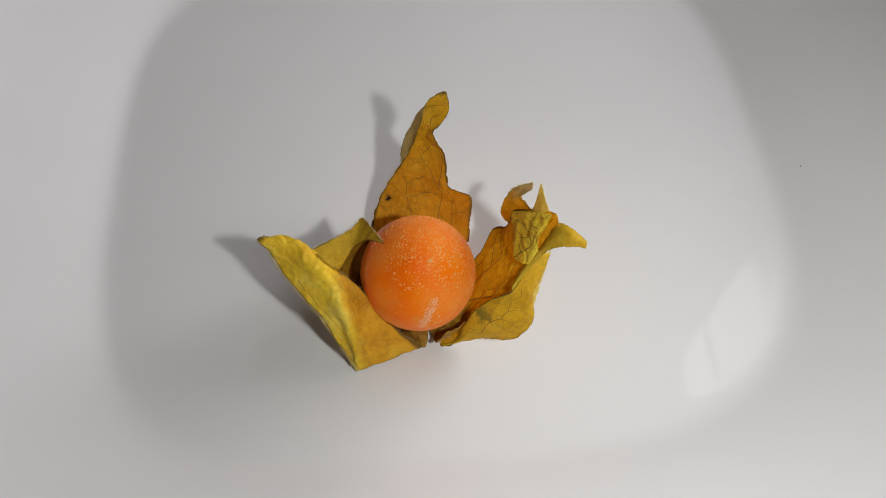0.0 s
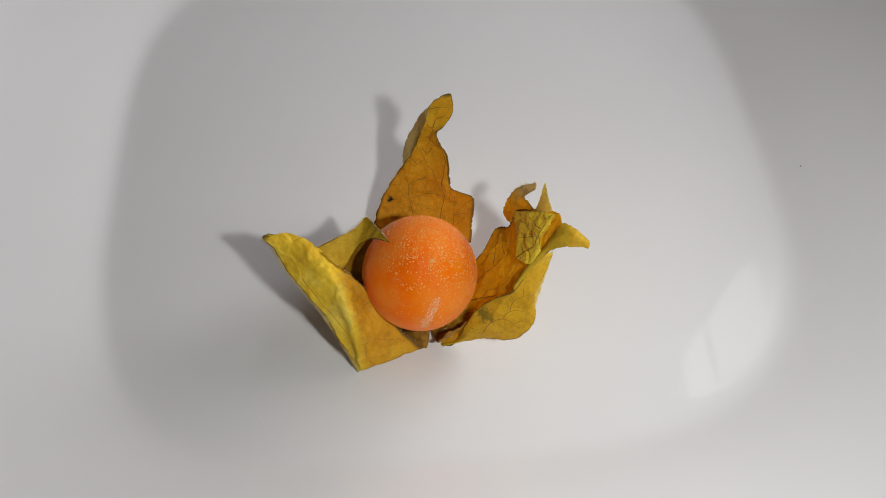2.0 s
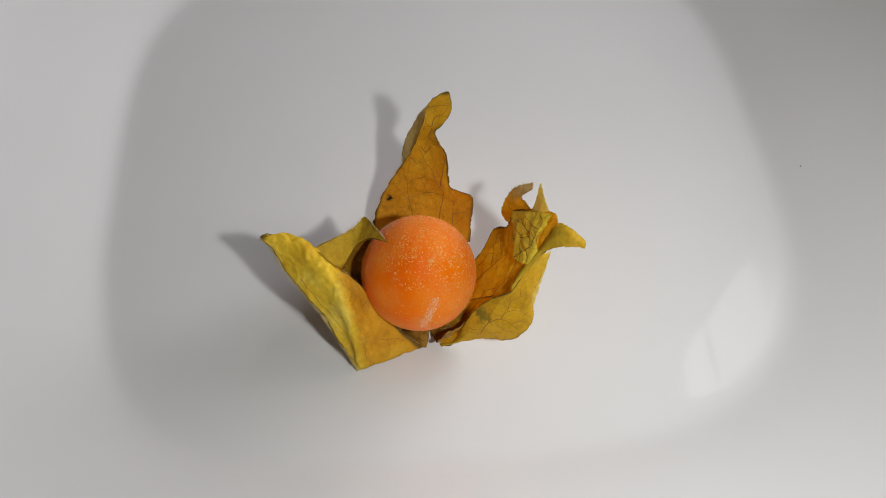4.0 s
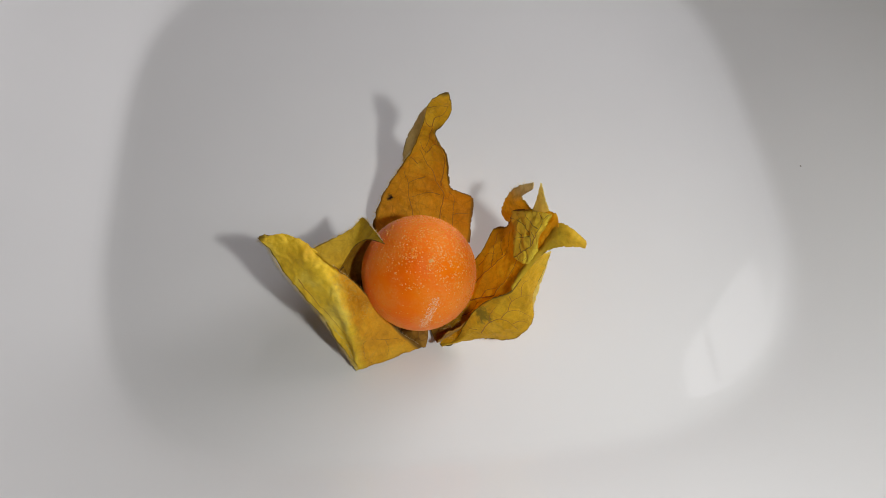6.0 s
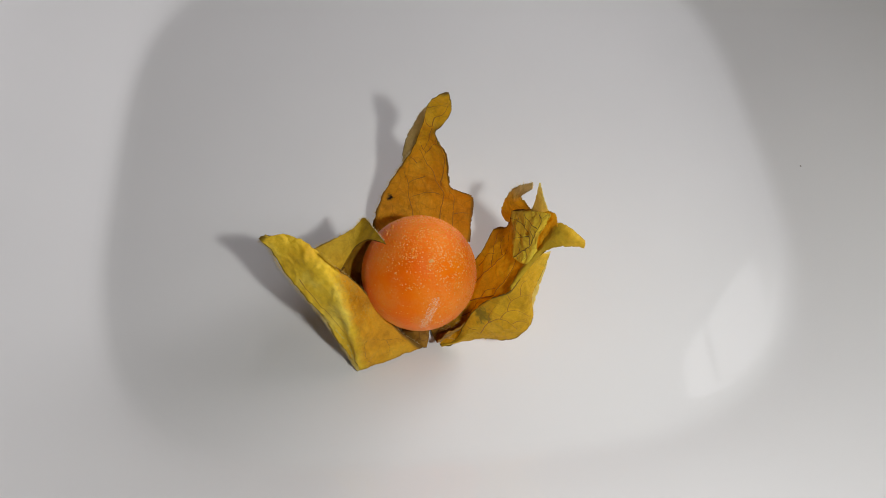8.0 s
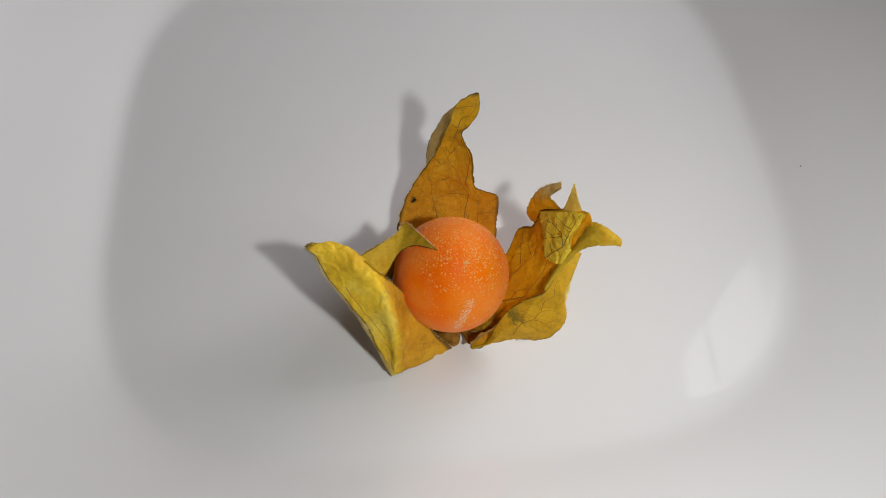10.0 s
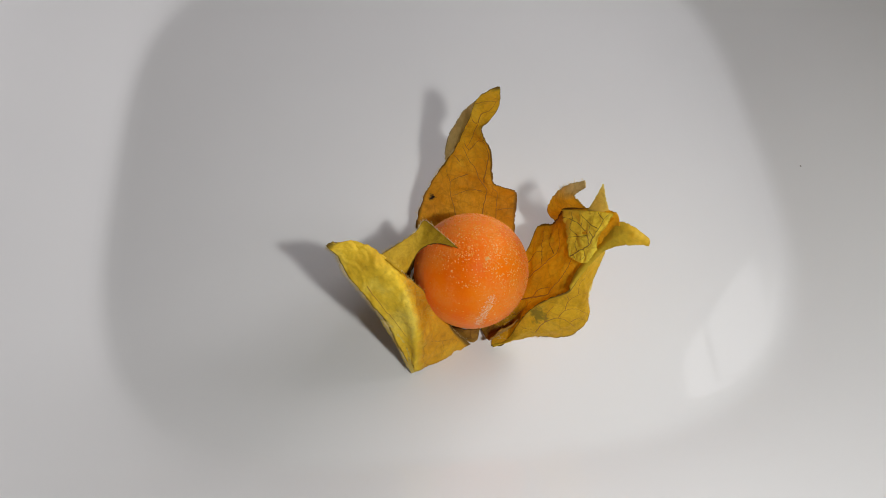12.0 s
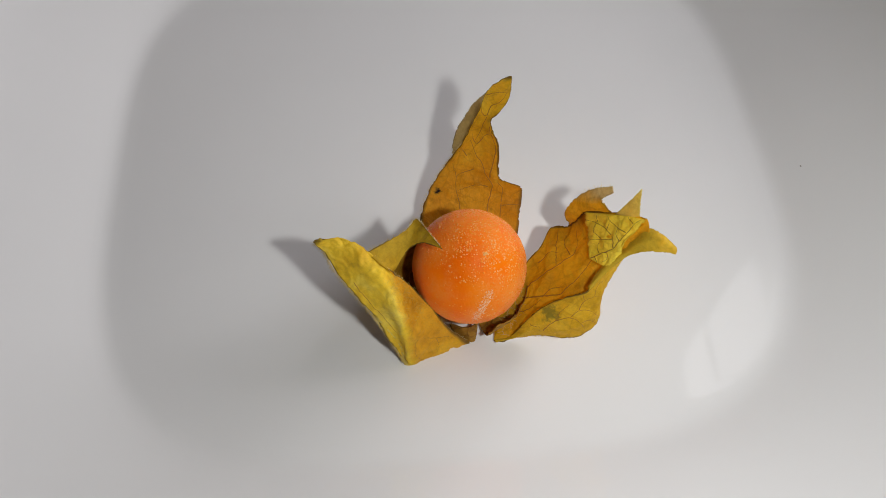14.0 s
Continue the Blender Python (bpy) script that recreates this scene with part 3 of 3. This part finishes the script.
    for f in bm.faces:
        for loop in f.loops:
            loop[uv].uv = where[loop.vert]
    return bm


def veins(rails, hinge, paths, crumple, seed, thick=0.13, lift=0.07):
    """Raised veins that run over a sheet, thinning to their ends."""
    rails = [[Vector(p) for p in r] for r in rails]
    bm = bmesh.new()
    for number, path in enumerate(paths):
        path = [Vector((u, v, 0)) for u, v in path]
        steps = 10 * (len(path) - 1)
        rings, before = [], None
        for i in range(steps + 1):
            c = spline(path, i / steps)
            c.x += 0.006 * noise.noise(Vector((i * 0.45, number, seed)))
            c.y += 0.004 * noise.noise(Vector((number, i * 0.45, seed)))
            u, v = min(max(c.x, 0), 1), min(max(c.y, 0), 1)
            n = normal_at(rails, u, v)
            q = crumpled(surface(rails, u, v), n, crumple, seed)
            n = n if n.dot(UPPER) > 0 else -n
            q += n * lift
            way = (q - before).normalized() if before and (q - before).length > 1e-6 else Vector((0, 1, 0.3)).normalized()
            before = q
            side = way.cross(n).normalized()
            r = thick * (1 - 0.65 * i / steps) * (1 if len(path) > 4 else 0.75) * (1 + 0.3 * noise.noise(q * 1.3))
            rings.append([bm.verts.new((q + side * r * math.cos(k * math.pi / 3) + n * 0.7 * r * math.sin(k * math.pi / 3) - hinge) * MM) for k in range(6)])
        rings = rings[1:]
        for a, b in zip(rings, rings[1:]):
            for k in range(6):
                bm.faces.new((a[k], a[(k + 1) % 6], b[(k + 1) % 6], b[k]))
    bmesh.ops.recalc_face_normals(bm, faces=bm.faces)
    return bm


def thicken(ob, mm=0.14):
    solid = ob.modifiers.new("thickness", "SOLIDIFY")
    solid.thickness, solid.offset = mm * MM, 0.0
    return ob


def hairs(rail, hinge, count, length, lean, seed):
    """Fine downy hairs along a margin."""
    rnd = random.Random(seed)
    rail = [Vector(p) for p in rail]
    bm = bmesh.new()
    for _ in range(count):
        t = rnd.uniform(0.03, 0.97)
        p = spline(rail, t)
        way = (spline(rail, min(1, t + 0.02)) - p).normalized()
        out = (Vector(lean) + Vector((rnd.uniform(-1, 1), rnd.uniform(-1, 1), rnd.uniform(-1, 1))) * 0.6).normalized()
        out = (out + way * rnd.uniform(-0.4, 0.4)).normalized()
        tip = p + out * length * rnd.uniform(0.4, 1.2)
        side = out.cross(way).normalized() * 0.032
        a, b, c = (bm.verts.new((q - hinge) * MM) for q in (p - side, p + side, p + way * 0.03))
        d = bm.verts.new((tip - hinge) * MM)
        for tri in ((a, b, d), (b, c, d), (c, a, d)):
            bm.faces.new(tri)
    return bm


def down(rails, hinge, count, length, crumple, seed, span_u, span_v, pick):
    """Fine hairs that lie over a stretch of a sheet."""
    rnd = random.Random(pick)
    rails = [[Vector(p) for p in r] for r in rails]
    bm = bmesh.new()
    for _ in range(count):
        u, v = rnd.uniform(*span_u), rnd.uniform(*span_v)
        n = normal_at(rails, u, v)
        if n.z < 0:
            n = -n
        p = crumpled(surface(rails, u, v), normal_at(rails, u, v), crumple, seed) + n * 0.08
        way = (Vector((rnd.uniform(-1, 1), rnd.uniform(-1, 1), rnd.uniform(-0.4, 1))) + n * 0.55).normalized()
        side = way.cross(n).normalized() * 0.02
        mid, tip = p + way * length * 0.5 * rnd.uniform(0.5, 1), p + (way + n * 0.2) * length * rnd.uniform(0.6, 1.3)
        a, b, c = (bm.verts.new((q - hinge) * MM) for q in (p - side, p + side, mid + side))
        d, e = (bm.verts.new((q - hinge) * MM) for q in (mid - side, tip))
        bm.faces.new((a, b, c, d))
        bm.faces.new((d, c, e))
    return bm


def berry_point(n):
    """A point on the berry's skin in the direction n."""
    p = n * (10 + 0.10 * noise.noise(n * 1.6) + 0.02 * noise.noise(n * 9)) * MM
    return Vector((p.x, p.y, p.z * 1.02))


def build_berry(physalis):
    bm = bmesh.new()
    bmesh.ops.create_icosphere(bm, subdivisions=6, radius=10 * MM)
    for v in bm.verts:
        v.co = berry_point(v.co.normalized())
    return part("berry", bm, BERRY, physalis, "round orange frosted berry", (0, 0, 11.5 * MM))


def grain_mesh(name, grains, mat, berry, label, rnd):
    """Small flattened uneven beads on the berry's skin, as one mesh."""
    seed = bmesh.new()
    bmesh.ops.create_icosphere(seed, subdivisions=1, radius=1.0)
    ball = [v.co.copy() for v in seed.verts]
    tris = [[v.index for v in f.verts] for f in seed.faces]
    seed.free()
    points, faces = [], []
    for n, size in grains:
        m = Matrix.Translation(berry_point(n) * 1.002) @ n.to_track_quat("Z", "Y").to_matrix().to_4x4() @ pose(0, 0, 0, 0, 0, rnd.uniform(0, 360)) @ Matrix.Diagonal((size * MM, size * rnd.uniform(0.6, 1) * MM, size * 0.42 * MM, 1))
        start = len(points)
        points += [m @ (p * rnd.uniform(0.85, 1.1)) for p in ball]
        faces += [[start + k for k in t] for t in tris]
    me = bpy.data.meshes.new(name)
    me.from_pydata(points, [], faces)
    me.materials.append(mat)
    ob = new(name, me)
    ob.parent = berry
    return tagged(ob, label, kind="stuff")


def build_frost(berry):
    """Grains of rime: thick on the crown, thinner over the front, bare low on one flank, and a white streak in front."""
    rnd = random.Random(4)
    grains, streak = [], []
    crown = Vector((0.42, 0.38, 0.82)).normalized()
    while len(grains) < 4200:
        n = Vector((rnd.gauss(0, 1), rnd.gauss(0, 1), rnd.gauss(0, 1))).normalized()
        c = n.dot(crown)
        dense = min(1.0, max(0.0, (c - 0.05) * 1.15)) ** 1.4 + 0.22 * max(0.0, n.x + 0.2) + 0.05
        dense *= min(1.0, max(0.15, 0.75 + 1.1 * noise.noise(n * 4.0)))
        if n.z > -0.35 and rnd.random() < dense:
            grains.append((n, rnd.uniform(0.06, 0.19) * (1.3 if rnd.random() < 0.12 else 1)))
    top, low = Vector((0.30, -0.79, 0.54)), Vector((0.07, -0.99, -0.08))
    for _ in range(470):
        n = top.lerp(low, rnd.random()) + Vector((rnd.gauss(0, 0.04), 0, rnd.gauss(0, 0.03)))
        streak.append((n.normalized(), rnd.uniform(0.05, 0.13)))
    grain_mesh("frost", grains, FROST, berry, "peach coloured grains of frost", rnd)
    grain_mesh("frost_streak", streak, WHITE_FROST, berry, "white streak of fine frost", rnd)


def blot(centre, normal, size, stretch, turn, seed):
    """A small raised spot of uneven outline, in millimetres."""
    bm = bmesh.new()
    m = Matrix.Translation(Vector(centre) * MM) @ Vector(normal).to_track_quat("Z", "Y").to_matrix().to_4x4() @ pose(0, 0, 0, 0, 0, turn)
    rim = []
    for i in range(14):
        a = 2 * math.pi * i / 14
        r = size * (1 + 0.3 * noise.noise(Vector((math.cos(a), math.sin(a), seed))))
        rim.append(bm.verts.new(m @ (Vector((r * stretch * math.cos(a), r * math.sin(a), -0.05)) * MM)))
    mid = bm.verts.new(m @ Vector((0, 0, 0.10 * MM)))
    for i in range(14):
        bm.faces.new((rim[i], rim[(i + 1) % 14], mid))
    return bm


def build_cup(physalis):
    """The lower husk, a torn cup under the berry, open in front."""
    bm = bmesh.new()
    uv = bm.loops.layers.uv.new("UVMap")
    count, rows = 72, 12
    lines = []
    for j in range(rows + 1):
        line = []
        for i in range(count + 1):
            a = radians(-72 + 285 * i / count)
            top = 6.0 + 1.2 * noise.noise(Vector((math.cos(a) * 2, math.sin(a) * 2, 0))) + 1.2 * noise.noise(Vector((i * 0.6, 0, 4)))
            top *= 0.45 if a > radians(190) else 1.0
            tilt = j / rows
            z = 0.3 + top * tilt ** 1.7
            r = 3.5 + 7.1 * math.sin(min(1, tilt * 1.02) * math.pi / 2) + 0.25 * noise.noise(Vector((i * 0.35, j * 0.3, 2)))
            line.append(bm.verts.new(Vector((r * math.cos(a), r * math.sin(a), z)) * MM))
        lines.append(line)
    for j in range(rows):
        for i in range(count):
            f = bm.faces.new((lines[j][i], lines[j][i + 1], lines[j + 1][i + 1], lines[j + 1][i]))
            for loop, (di, dj) in zip(f.loops, ((0, 0), (1, 0), (1, 1), (0, 1))):
                loop[uv].uv = (0.1 + 0.8 * (i + di) / count, (j + dj) / rows)
    return thicken(part("husk_cup", bm, HUSK_INNER, physalis, "brown inner base of the husk"))


physalis = tagged(new("physalis"), "frosted orange cape gooseberry in a torn dry ochre husk", "fruit")
physalis.location = PLACE
berry = build_berry(physalis)
build_frost(berry)
part("skin_spot", blot((2.3, -3.0, 9.5), (0.23, -0.30, 0.93), 0.32, 1.6, 0, 3.0), TAN_SPOT, berry, "small tan spot")
build_cup(physalis)

back_lobe = thicken(part("back_lobe", sheet(TOP_RAILS, TOP_HINGE, 110, 52, 0.5, 0.4, 1.0), HUSK_TOP, physalis, "tall upright ochre husk lobe with brown veins", TOP_HINGE * MM))
part("vein_net", veins(TOP_RAILS, TOP_HINGE, TOP_VEINS, 0.4, 1.0, 0.13), VEIN, back_lobe, "thin brown veins")
thicken(part("folded_margin", sheet(FOLD_RAILS, TOP_HINGE, 40, 12, 0.5, 0.2, 13.0), HUSK_SHADED, back_lobe, "margin folded back behind the lobe, greyed for its shade"))
part("margin_hairs", hairs(TOP_RAILS[0][:8], TOP_HINGE, 240, 0.6, (-0.8, 0.1, 0.5), 11), HAIR, back_lobe)
part("margin_hairs", hairs(FOLD_RAILS[0], TOP_HINGE, 90, 0.45, (-0.8, 0.1, 0.5), 17), HAIR, back_lobe)
side_lobe = thicken(part("folded_lobe", sheet(LEFT_RAILS, LEFT_HINGE, 100, 90, 0.3, 0.42, 2.0), HUSK_YELLOW, physalis, "bright yellow husk lobe folded along a ridge", LEFT_HINGE * MM))
part("vein_net", veins(LEFT_RAILS, LEFT_HINGE, LEFT_VEINS, 0.42, 2.0, 0.09), VEIN, side_lobe, "thin brown veins")
thicken(part("turned_flap", sheet(FLAP_RAILS, LEFT_HINGE, 50, 28, 0.3, 0.25, 3.0), HUSK_OLIVE, side_lobe, "olive yellow flap bent over the berry"))
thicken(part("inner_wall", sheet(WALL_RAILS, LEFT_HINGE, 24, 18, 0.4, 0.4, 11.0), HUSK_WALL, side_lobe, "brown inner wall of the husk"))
# added out of sight to darken the lobe's shadow on the dish
thicken(part("light_blocker", sheet(BLOCKER_RAILS, LEFT_HINGE, 30, 14, 0.3, 0.3, 14.0), HUSK_WALL, side_lobe, "added brown sheet under the fold that blocks window light"))
thicken(part("torn_rim", sheet(RIM_RAILS, LEFT_HINGE, 40, 8, 0.5, 0.25, 12.0), HUSK_PALE, side_lobe, "pale torn edge of the lobe"), 0.35)
thicken(part("inner_fold", sheet(INNER_RAILS, LEFT_HINGE, 16, 16, 0.4, 0.3, 10.0), HUSK_INNER, side_lobe, "dark brown inner fold"))
part("margin_hairs", hairs(LEFT_RAILS[0], LEFT_HINGE, 1100, 0.8, (-0.8, -0.5, 0.2), 12), HAIR, side_lobe)
part("margin_hairs", hairs(LEFT_RAILS[-1], LEFT_HINGE, 160, 0.6, (0.4, 0.2, 0.9), 13), HAIR, side_lobe)
part("surface_down", down(LEFT_RAILS, LEFT_HINGE, 260, 0.85, 0.42, 2.0, (0.5, 0.85), (0.25, 0.52), 16), DOWN, side_lobe, "fine straw coloured down")
part("margin_hairs", hairs(FLAP_RAILS[0], LEFT_HINGE, 220, 0.6, (-0.3, 0.7, 0.5), 14), HAIR, side_lobe)
open_lobe = thicken(part("open_lobe", sheet(RIGHT_RAILS, RIGHT_HINGE, 100, 56, 0.4, 0.4, 4.0), HUSK_RIGHT, physalis, "amber husk lobe that slowly spreads open", RIGHT_HINGE * MM))
part("vein_net", veins(RIGHT_RAILS, RIGHT_HINGE, RIGHT_VEINS, 0.4, 4.0, 0.14), VEIN, open_lobe, "thick brown veins")
worn_patch = thicken(part("worn_patch", sheet(PATCH_RAILS, RIGHT_HINGE, 60, 44, 1.2, 0.4, 4.0, lift=0.45), HUSK_END, open_lobe, "pale yellow patch with a net of veins"))
part("vein_net", veins(PATCH_RAILS, RIGHT_HINGE, PATCH_VEINS, 0.4, 4.0, 0.11, 0.51), DARK_VEIN, worn_patch, "dark olive veins")
thicken(part("rolled_margin", sheet(MARGIN_RAILS, RIGHT_HINGE, 70, 24, 0.3, 0.2, 18.0), HUSK_MARGIN, open_lobe, "rolled olive margin drawn out to a beak"))
front_flap = thicken(part("front_flap", sheet(FRONT_RAILS, RIGHT_HINGE, 90, 48, 0.4, 0.3, 9.0), HUSK_FRONT, open_lobe, "amber husk flap folded up in front"))
part("vein_net", veins(FRONT_RAILS, RIGHT_HINGE, FRONT_VEINS, 0.3, 9.0, 0.1), VEIN, front_flap)
part("margin_hairs", hairs(FRONT_RAILS[-1], RIGHT_HINGE, 220, 0.45, (0.5, -0.6, 0.3), 15), HAIR, front_flap)
thicken(part("curled_tip", sheet(CURL_RAILS, RIGHT_HINGE, 50, 32, 0.7, 0.3, 5.0), HUSK_CURL, open_lobe, "torn curled end of the lobe"))
thicken(part("pointed_tip", sheet(SPIKE_RAILS, RIGHT_HINGE, 24, 12, 0.3, 0.12, 6.0), HUSK_PALE, open_lobe, "pale yellow pointed tip"))
thicken(part("under_layer", sheet(UNDER_RAILS, RIGHT_HINGE, 24, 8, 0.4, 0.15, 7.0), HUSK_PALE, open_lobe, "pale yellow underside of the lobe"))
part("base_tuft", down(RIGHT_RAILS, RIGHT_HINGE, 70, 1.6, 0.4, 4.0, (0.35, 0.9), (0.03, 0.13), 20), HAIR, open_lobe, "tuft of pale fibres at the lobe's foot")
part("margin_hairs", hairs(CURL_RAILS[0][3:], RIGHT_HINGE, 50, 0.8, (-0.2, 0.8, 0.5), 19), HAIR, open_lobe)


def build_fibre():
    """A thin lint fibre, slightly curved, built flat about its middle."""
    bm = bmesh.new()
    rings, sides = 28, 6
    loops = []
    for i in range(rings + 1):
        t = i / rings * 2 - 1
        mid = Vector((6.0 * t, 0.55 * (1 - t * t) + 0.25 * math.sin(3 * t), 0.2))
        r = 0.19 * (1 - 0.45 * t ** 4)
        loops.append([bm.verts.new((mid + Vector((0, r * math.cos(2 * math.pi * k / sides), r * math.sin(2 * math.pi * k / sides)))) * MM) for k in range(sides)])
    for a, c in zip(loops, loops[1:]):
        for k in range(sides):
            bm.faces.new((a[k], a[(k + 1) % sides], c[(k + 1) % sides], c[k]))
    bm.faces.new(loops[0])
    bm.faces.new(reversed(loops[-1]))
    bmesh.ops.recalc_face_normals(bm, faces=bm.faces)
    return tagged(mesh_object("lint_fibre", bm, FIBRE), "thin grey curved lint fibre blown onto the dish", "fibre")


fibre = build_fibre()
way, up = Vector((7.76, -8.44, 4.39)).normalized(), Vector((-0.51, -0.05, 0.86))
side = up.cross(way).normalized()
ON_DISH = Matrix.Translation(Vector((73.45, 13.6, 4.2)) * MM) @ Matrix((way, side, way.cross(side))).transposed().to_4x4()
ON_TABLE = pose(0.17, 0.05, -0.0075, 0, 0, 30)
speck = tagged(mesh_object("dust_speck", blot((73.7, -6.1, 3.15), (-0.51, -0.04, 0.86), 0.14, 1.4, 20, 8.0), DUST), "tiny dark dust speck on the dish wall", "speck")


def motions():
    walk(fibre, [(0.0, ON_TABLE), (12.8, ON_TABLE), (12.9, ON_DISH), (13.6, ON_DISH), (13.7, ON_TABLE), (14.0, ON_TABLE)])
    walk(physalis, [(t, Matrix.Translation(PLACE) @ pose(x * MM, y * MM, 0, 0, 0, rz)) for t, x, y, rz in DRIFT])
    for ob, hinge, rows in ((back_lobe, TOP_HINGE, BACK), (side_lobe, LEFT_HINGE, SIDE), (open_lobe, RIGHT_HINGE, OPEN)):
        walk(ob, [(t, pose((hinge.x + x) * MM, (hinge.y + y) * MM, (hinge.z + z) * MM, rx, ry, rz)) for t, rx, ry, rz, x, y, z in rows])


# seconds and the drift over the dish in millimetres and degrees; then for each lobe its turn in degrees and its slide in millimetres
DRIFT = [
    (0, 0.00, 0.00, 0.00), (0.5, 0.12, 0.01, 0.02), (1, 0.30, -0.10, -0.03), (1.5, 0.31, -0.02, 0.02),
    (2, 0.30, -0.01, 0.02), (2.5, 0.29, -0.01, 0.01), (3, 0.19, 0.01, -0.00), (5.5, 0.12, 0.01, 0.04),
    (6, 0.17, 0.03, -0.03), (6.5, 0.18, 0.01, -0.04), (7, 0.14, 0.02, -0.04), (7.5, 0.14, 0.19, 0.00),
    (8, 0.19, 0.01, -0.02), (8.2, 0.66, -0.01, 0.01), (9.25, 4.10, -0.20, 0.23), (10.3, 7.15, -0.37, 0.43),
    (10.5, 8.01, -0.42, 0.48), (11, 7.98, 0.10, 0.44), (11.5, 8.25, 0.27, 0.36), (12, 9.26, 0.44, 0.48),
    (12.5, 9.29, 0.59, 0.44), (13, 9.30, 0.90, 0.29), (13.5, 9.23, 0.99, 0.21), (14, 8.98, 1.36, 0.20),
]
BACK = [
    (0, 0.00, 0.00, 0.00, 0.00, 0.00, 0.00), (0.5, 0.08, 0.36, 0.16, -0.02, -0.04, -0.08), (1, -0.13, 0.06, -0.11, -0.02, -0.01, -0.07),
    (1.5, -0.27, 0.70, -0.06, 0.11, -0.07, -0.12), (2, 0.54, 0.93, 0.78, 0.12, -0.10, -0.15), (2.5, 0.57, 0.73, 0.45, 0.03, -0.06, -0.13),
    (3, 0.10, 0.64, 0.36, 0.08, -0.02, -0.09), (5.5, 0.05, 0.21, -0.72, 0.01, 0.07, -0.01), (6, 0.27, 0.05, -1.13, -0.07, 0.00, -0.01),
    (6.5, 0.14, 0.12, -0.64, -0.01, 0.05, 0.03), (7, 0.30, -0.12, -0.29, 0.01, -0.01, 0.02), (7.5, 0.35, 0.08, -0.66, -0.05, -0.04, 0.00),
    (8, 0.54, 0.13, -0.60, -0.01, 0.05, 0.05), (10.5, 0.72, 1.97, 3.26, -0.48, 0.11, 0.01), (11, 0.10, 2.52, 2.93, -0.31, 0.03, -0.04),
    (11.5, -0.42, 2.03, 2.84, -0.33, 0.16, 0.05), (12, -0.75, 1.52, 3.29, -0.32, 0.13, 0.02), (12.5, -0.90, 2.35, 3.81, -0.13, 0.17, 0.03),
    (13, -1.30, 2.30, 3.01, 0.13, 0.23, 0.09), (13.5, -2.62, 2.46, 2.33, 0.29, 0.23, 0.13), (14, -4.76, 4.10, 2.55, 0.55, 0.29, 0.21),
]
SIDE = [
    (0, 0.00, 0.00, 0.00, 0.00, 0.00, 0.00), (0.5, 0.02, -0.68, -0.49, -0.09, 0.01, -0.07), (1, -0.57, 0.99, 0.35, -0.07, 0.07, -0.13),
    (1.5, -1.00, 1.05, 0.11, -0.08, 0.03, -0.28), (2, -1.86, 1.49, 0.58, -0.06, 0.02, -0.35), (2.5, -0.85, 0.44, -0.03, -0.09, 0.04, -0.32),
    (3, -1.39, 1.06, 0.24, 0.04, 0.11, -0.28), (5.5, -0.31, -0.21, -0.69, -0.13, 0.10, -0.15), (6, -0.14, -0.24, -0.69, -0.16, 0.06, -0.10),
    (6.5, -0.82, 0.56, -0.25, -0.15, 0.04, -0.04), (7, -0.84, 0.65, -0.19, -0.12, 0.02, -0.02), (7.5, -0.38, 0.04, -0.29, -0.13, -0.03, -0.02),
    (8, -0.09, 0.04, -0.44, -0.01, -0.02, 0.01), (10.5, 2.73, 9.18, 6.03, -0.09, -0.26, -0.26), (11, 2.93, 7.17, 4.66, -0.15, -0.32, -0.31),
    (11.5, 2.55, 7.07, 4.77, -0.15, -0.25, -0.28), (12, 2.69, 8.09, 5.93, -0.14, -0.23, -0.32), (12.5, 3.22, 7.43, 4.73, -0.18, -0.21, -0.35),
    (13, 3.56, 5.46, 3.01, -0.09, -0.22, -0.39), (13.5, 3.95, 3.97, 1.89, -0.13, -0.26, -0.48), (14, 4.75, 0.99, -0.25, -0.16, -0.29, -0.53),
]
OPEN = [
    (0, 0.00, 0.00, 0.00, 0.00, 0.00, 0.00), (0.5, -0.15, -0.86, -0.62, -0.22, -0.04, -0.04), (1, 0.06, -0.94, -0.20, -0.13, 0.05, -0.04),
    (1.5, -0.79, 1.57, -0.35, -0.14, 0.07, -0.02), (2, -0.46, 0.52, -0.48, -0.10, 0.07, 0.01), (2.5, -0.83, 0.94, -0.53, -0.18, 0.05, -0.01),
    (3, -0.35, -0.03, -0.61, -0.13, 0.05, -0.02), (5.5, -0.37, -0.47, -1.01, -0.19, 0.02, -0.02), (6, -0.30, -0.22, -0.58, -0.15, 0.03, -0.03),
    (6.5, -0.56, 0.23, -0.83, -0.18, 0.07, 0.02), (7, -0.30, -1.49, -1.23, -0.28, -0.04, -0.04), (7.5, -0.07, -1.28, -1.02, -0.22, -0.10, -0.11),
    (8, -0.63, -0.60, -0.96, -0.20, 0.03, -0.07), (10.5, 0.80, 0.47, 3.07, -0.40, -0.36, 0.14), (11, 0.77, 3.06, 3.03, -0.24, -0.39, 0.11),
    (11.5, 1.23, 0.89, 3.00, -0.22, -0.49, 0.06), (12, 2.23, 1.54, 4.33, -0.14, -0.57, 0.09), (12.5, 1.81, 2.98, 4.05, -0.02, -0.51, 0.14),
    (13, 1.79, 5.21, 3.65, 0.27, -0.57, 0.14), (13.5, 2.29, 7.14, 3.76, 0.46, -0.61, 0.20), (14, 1.41, 12.52, 3.81, 0.78, -0.69, 0.33),
]

motions()
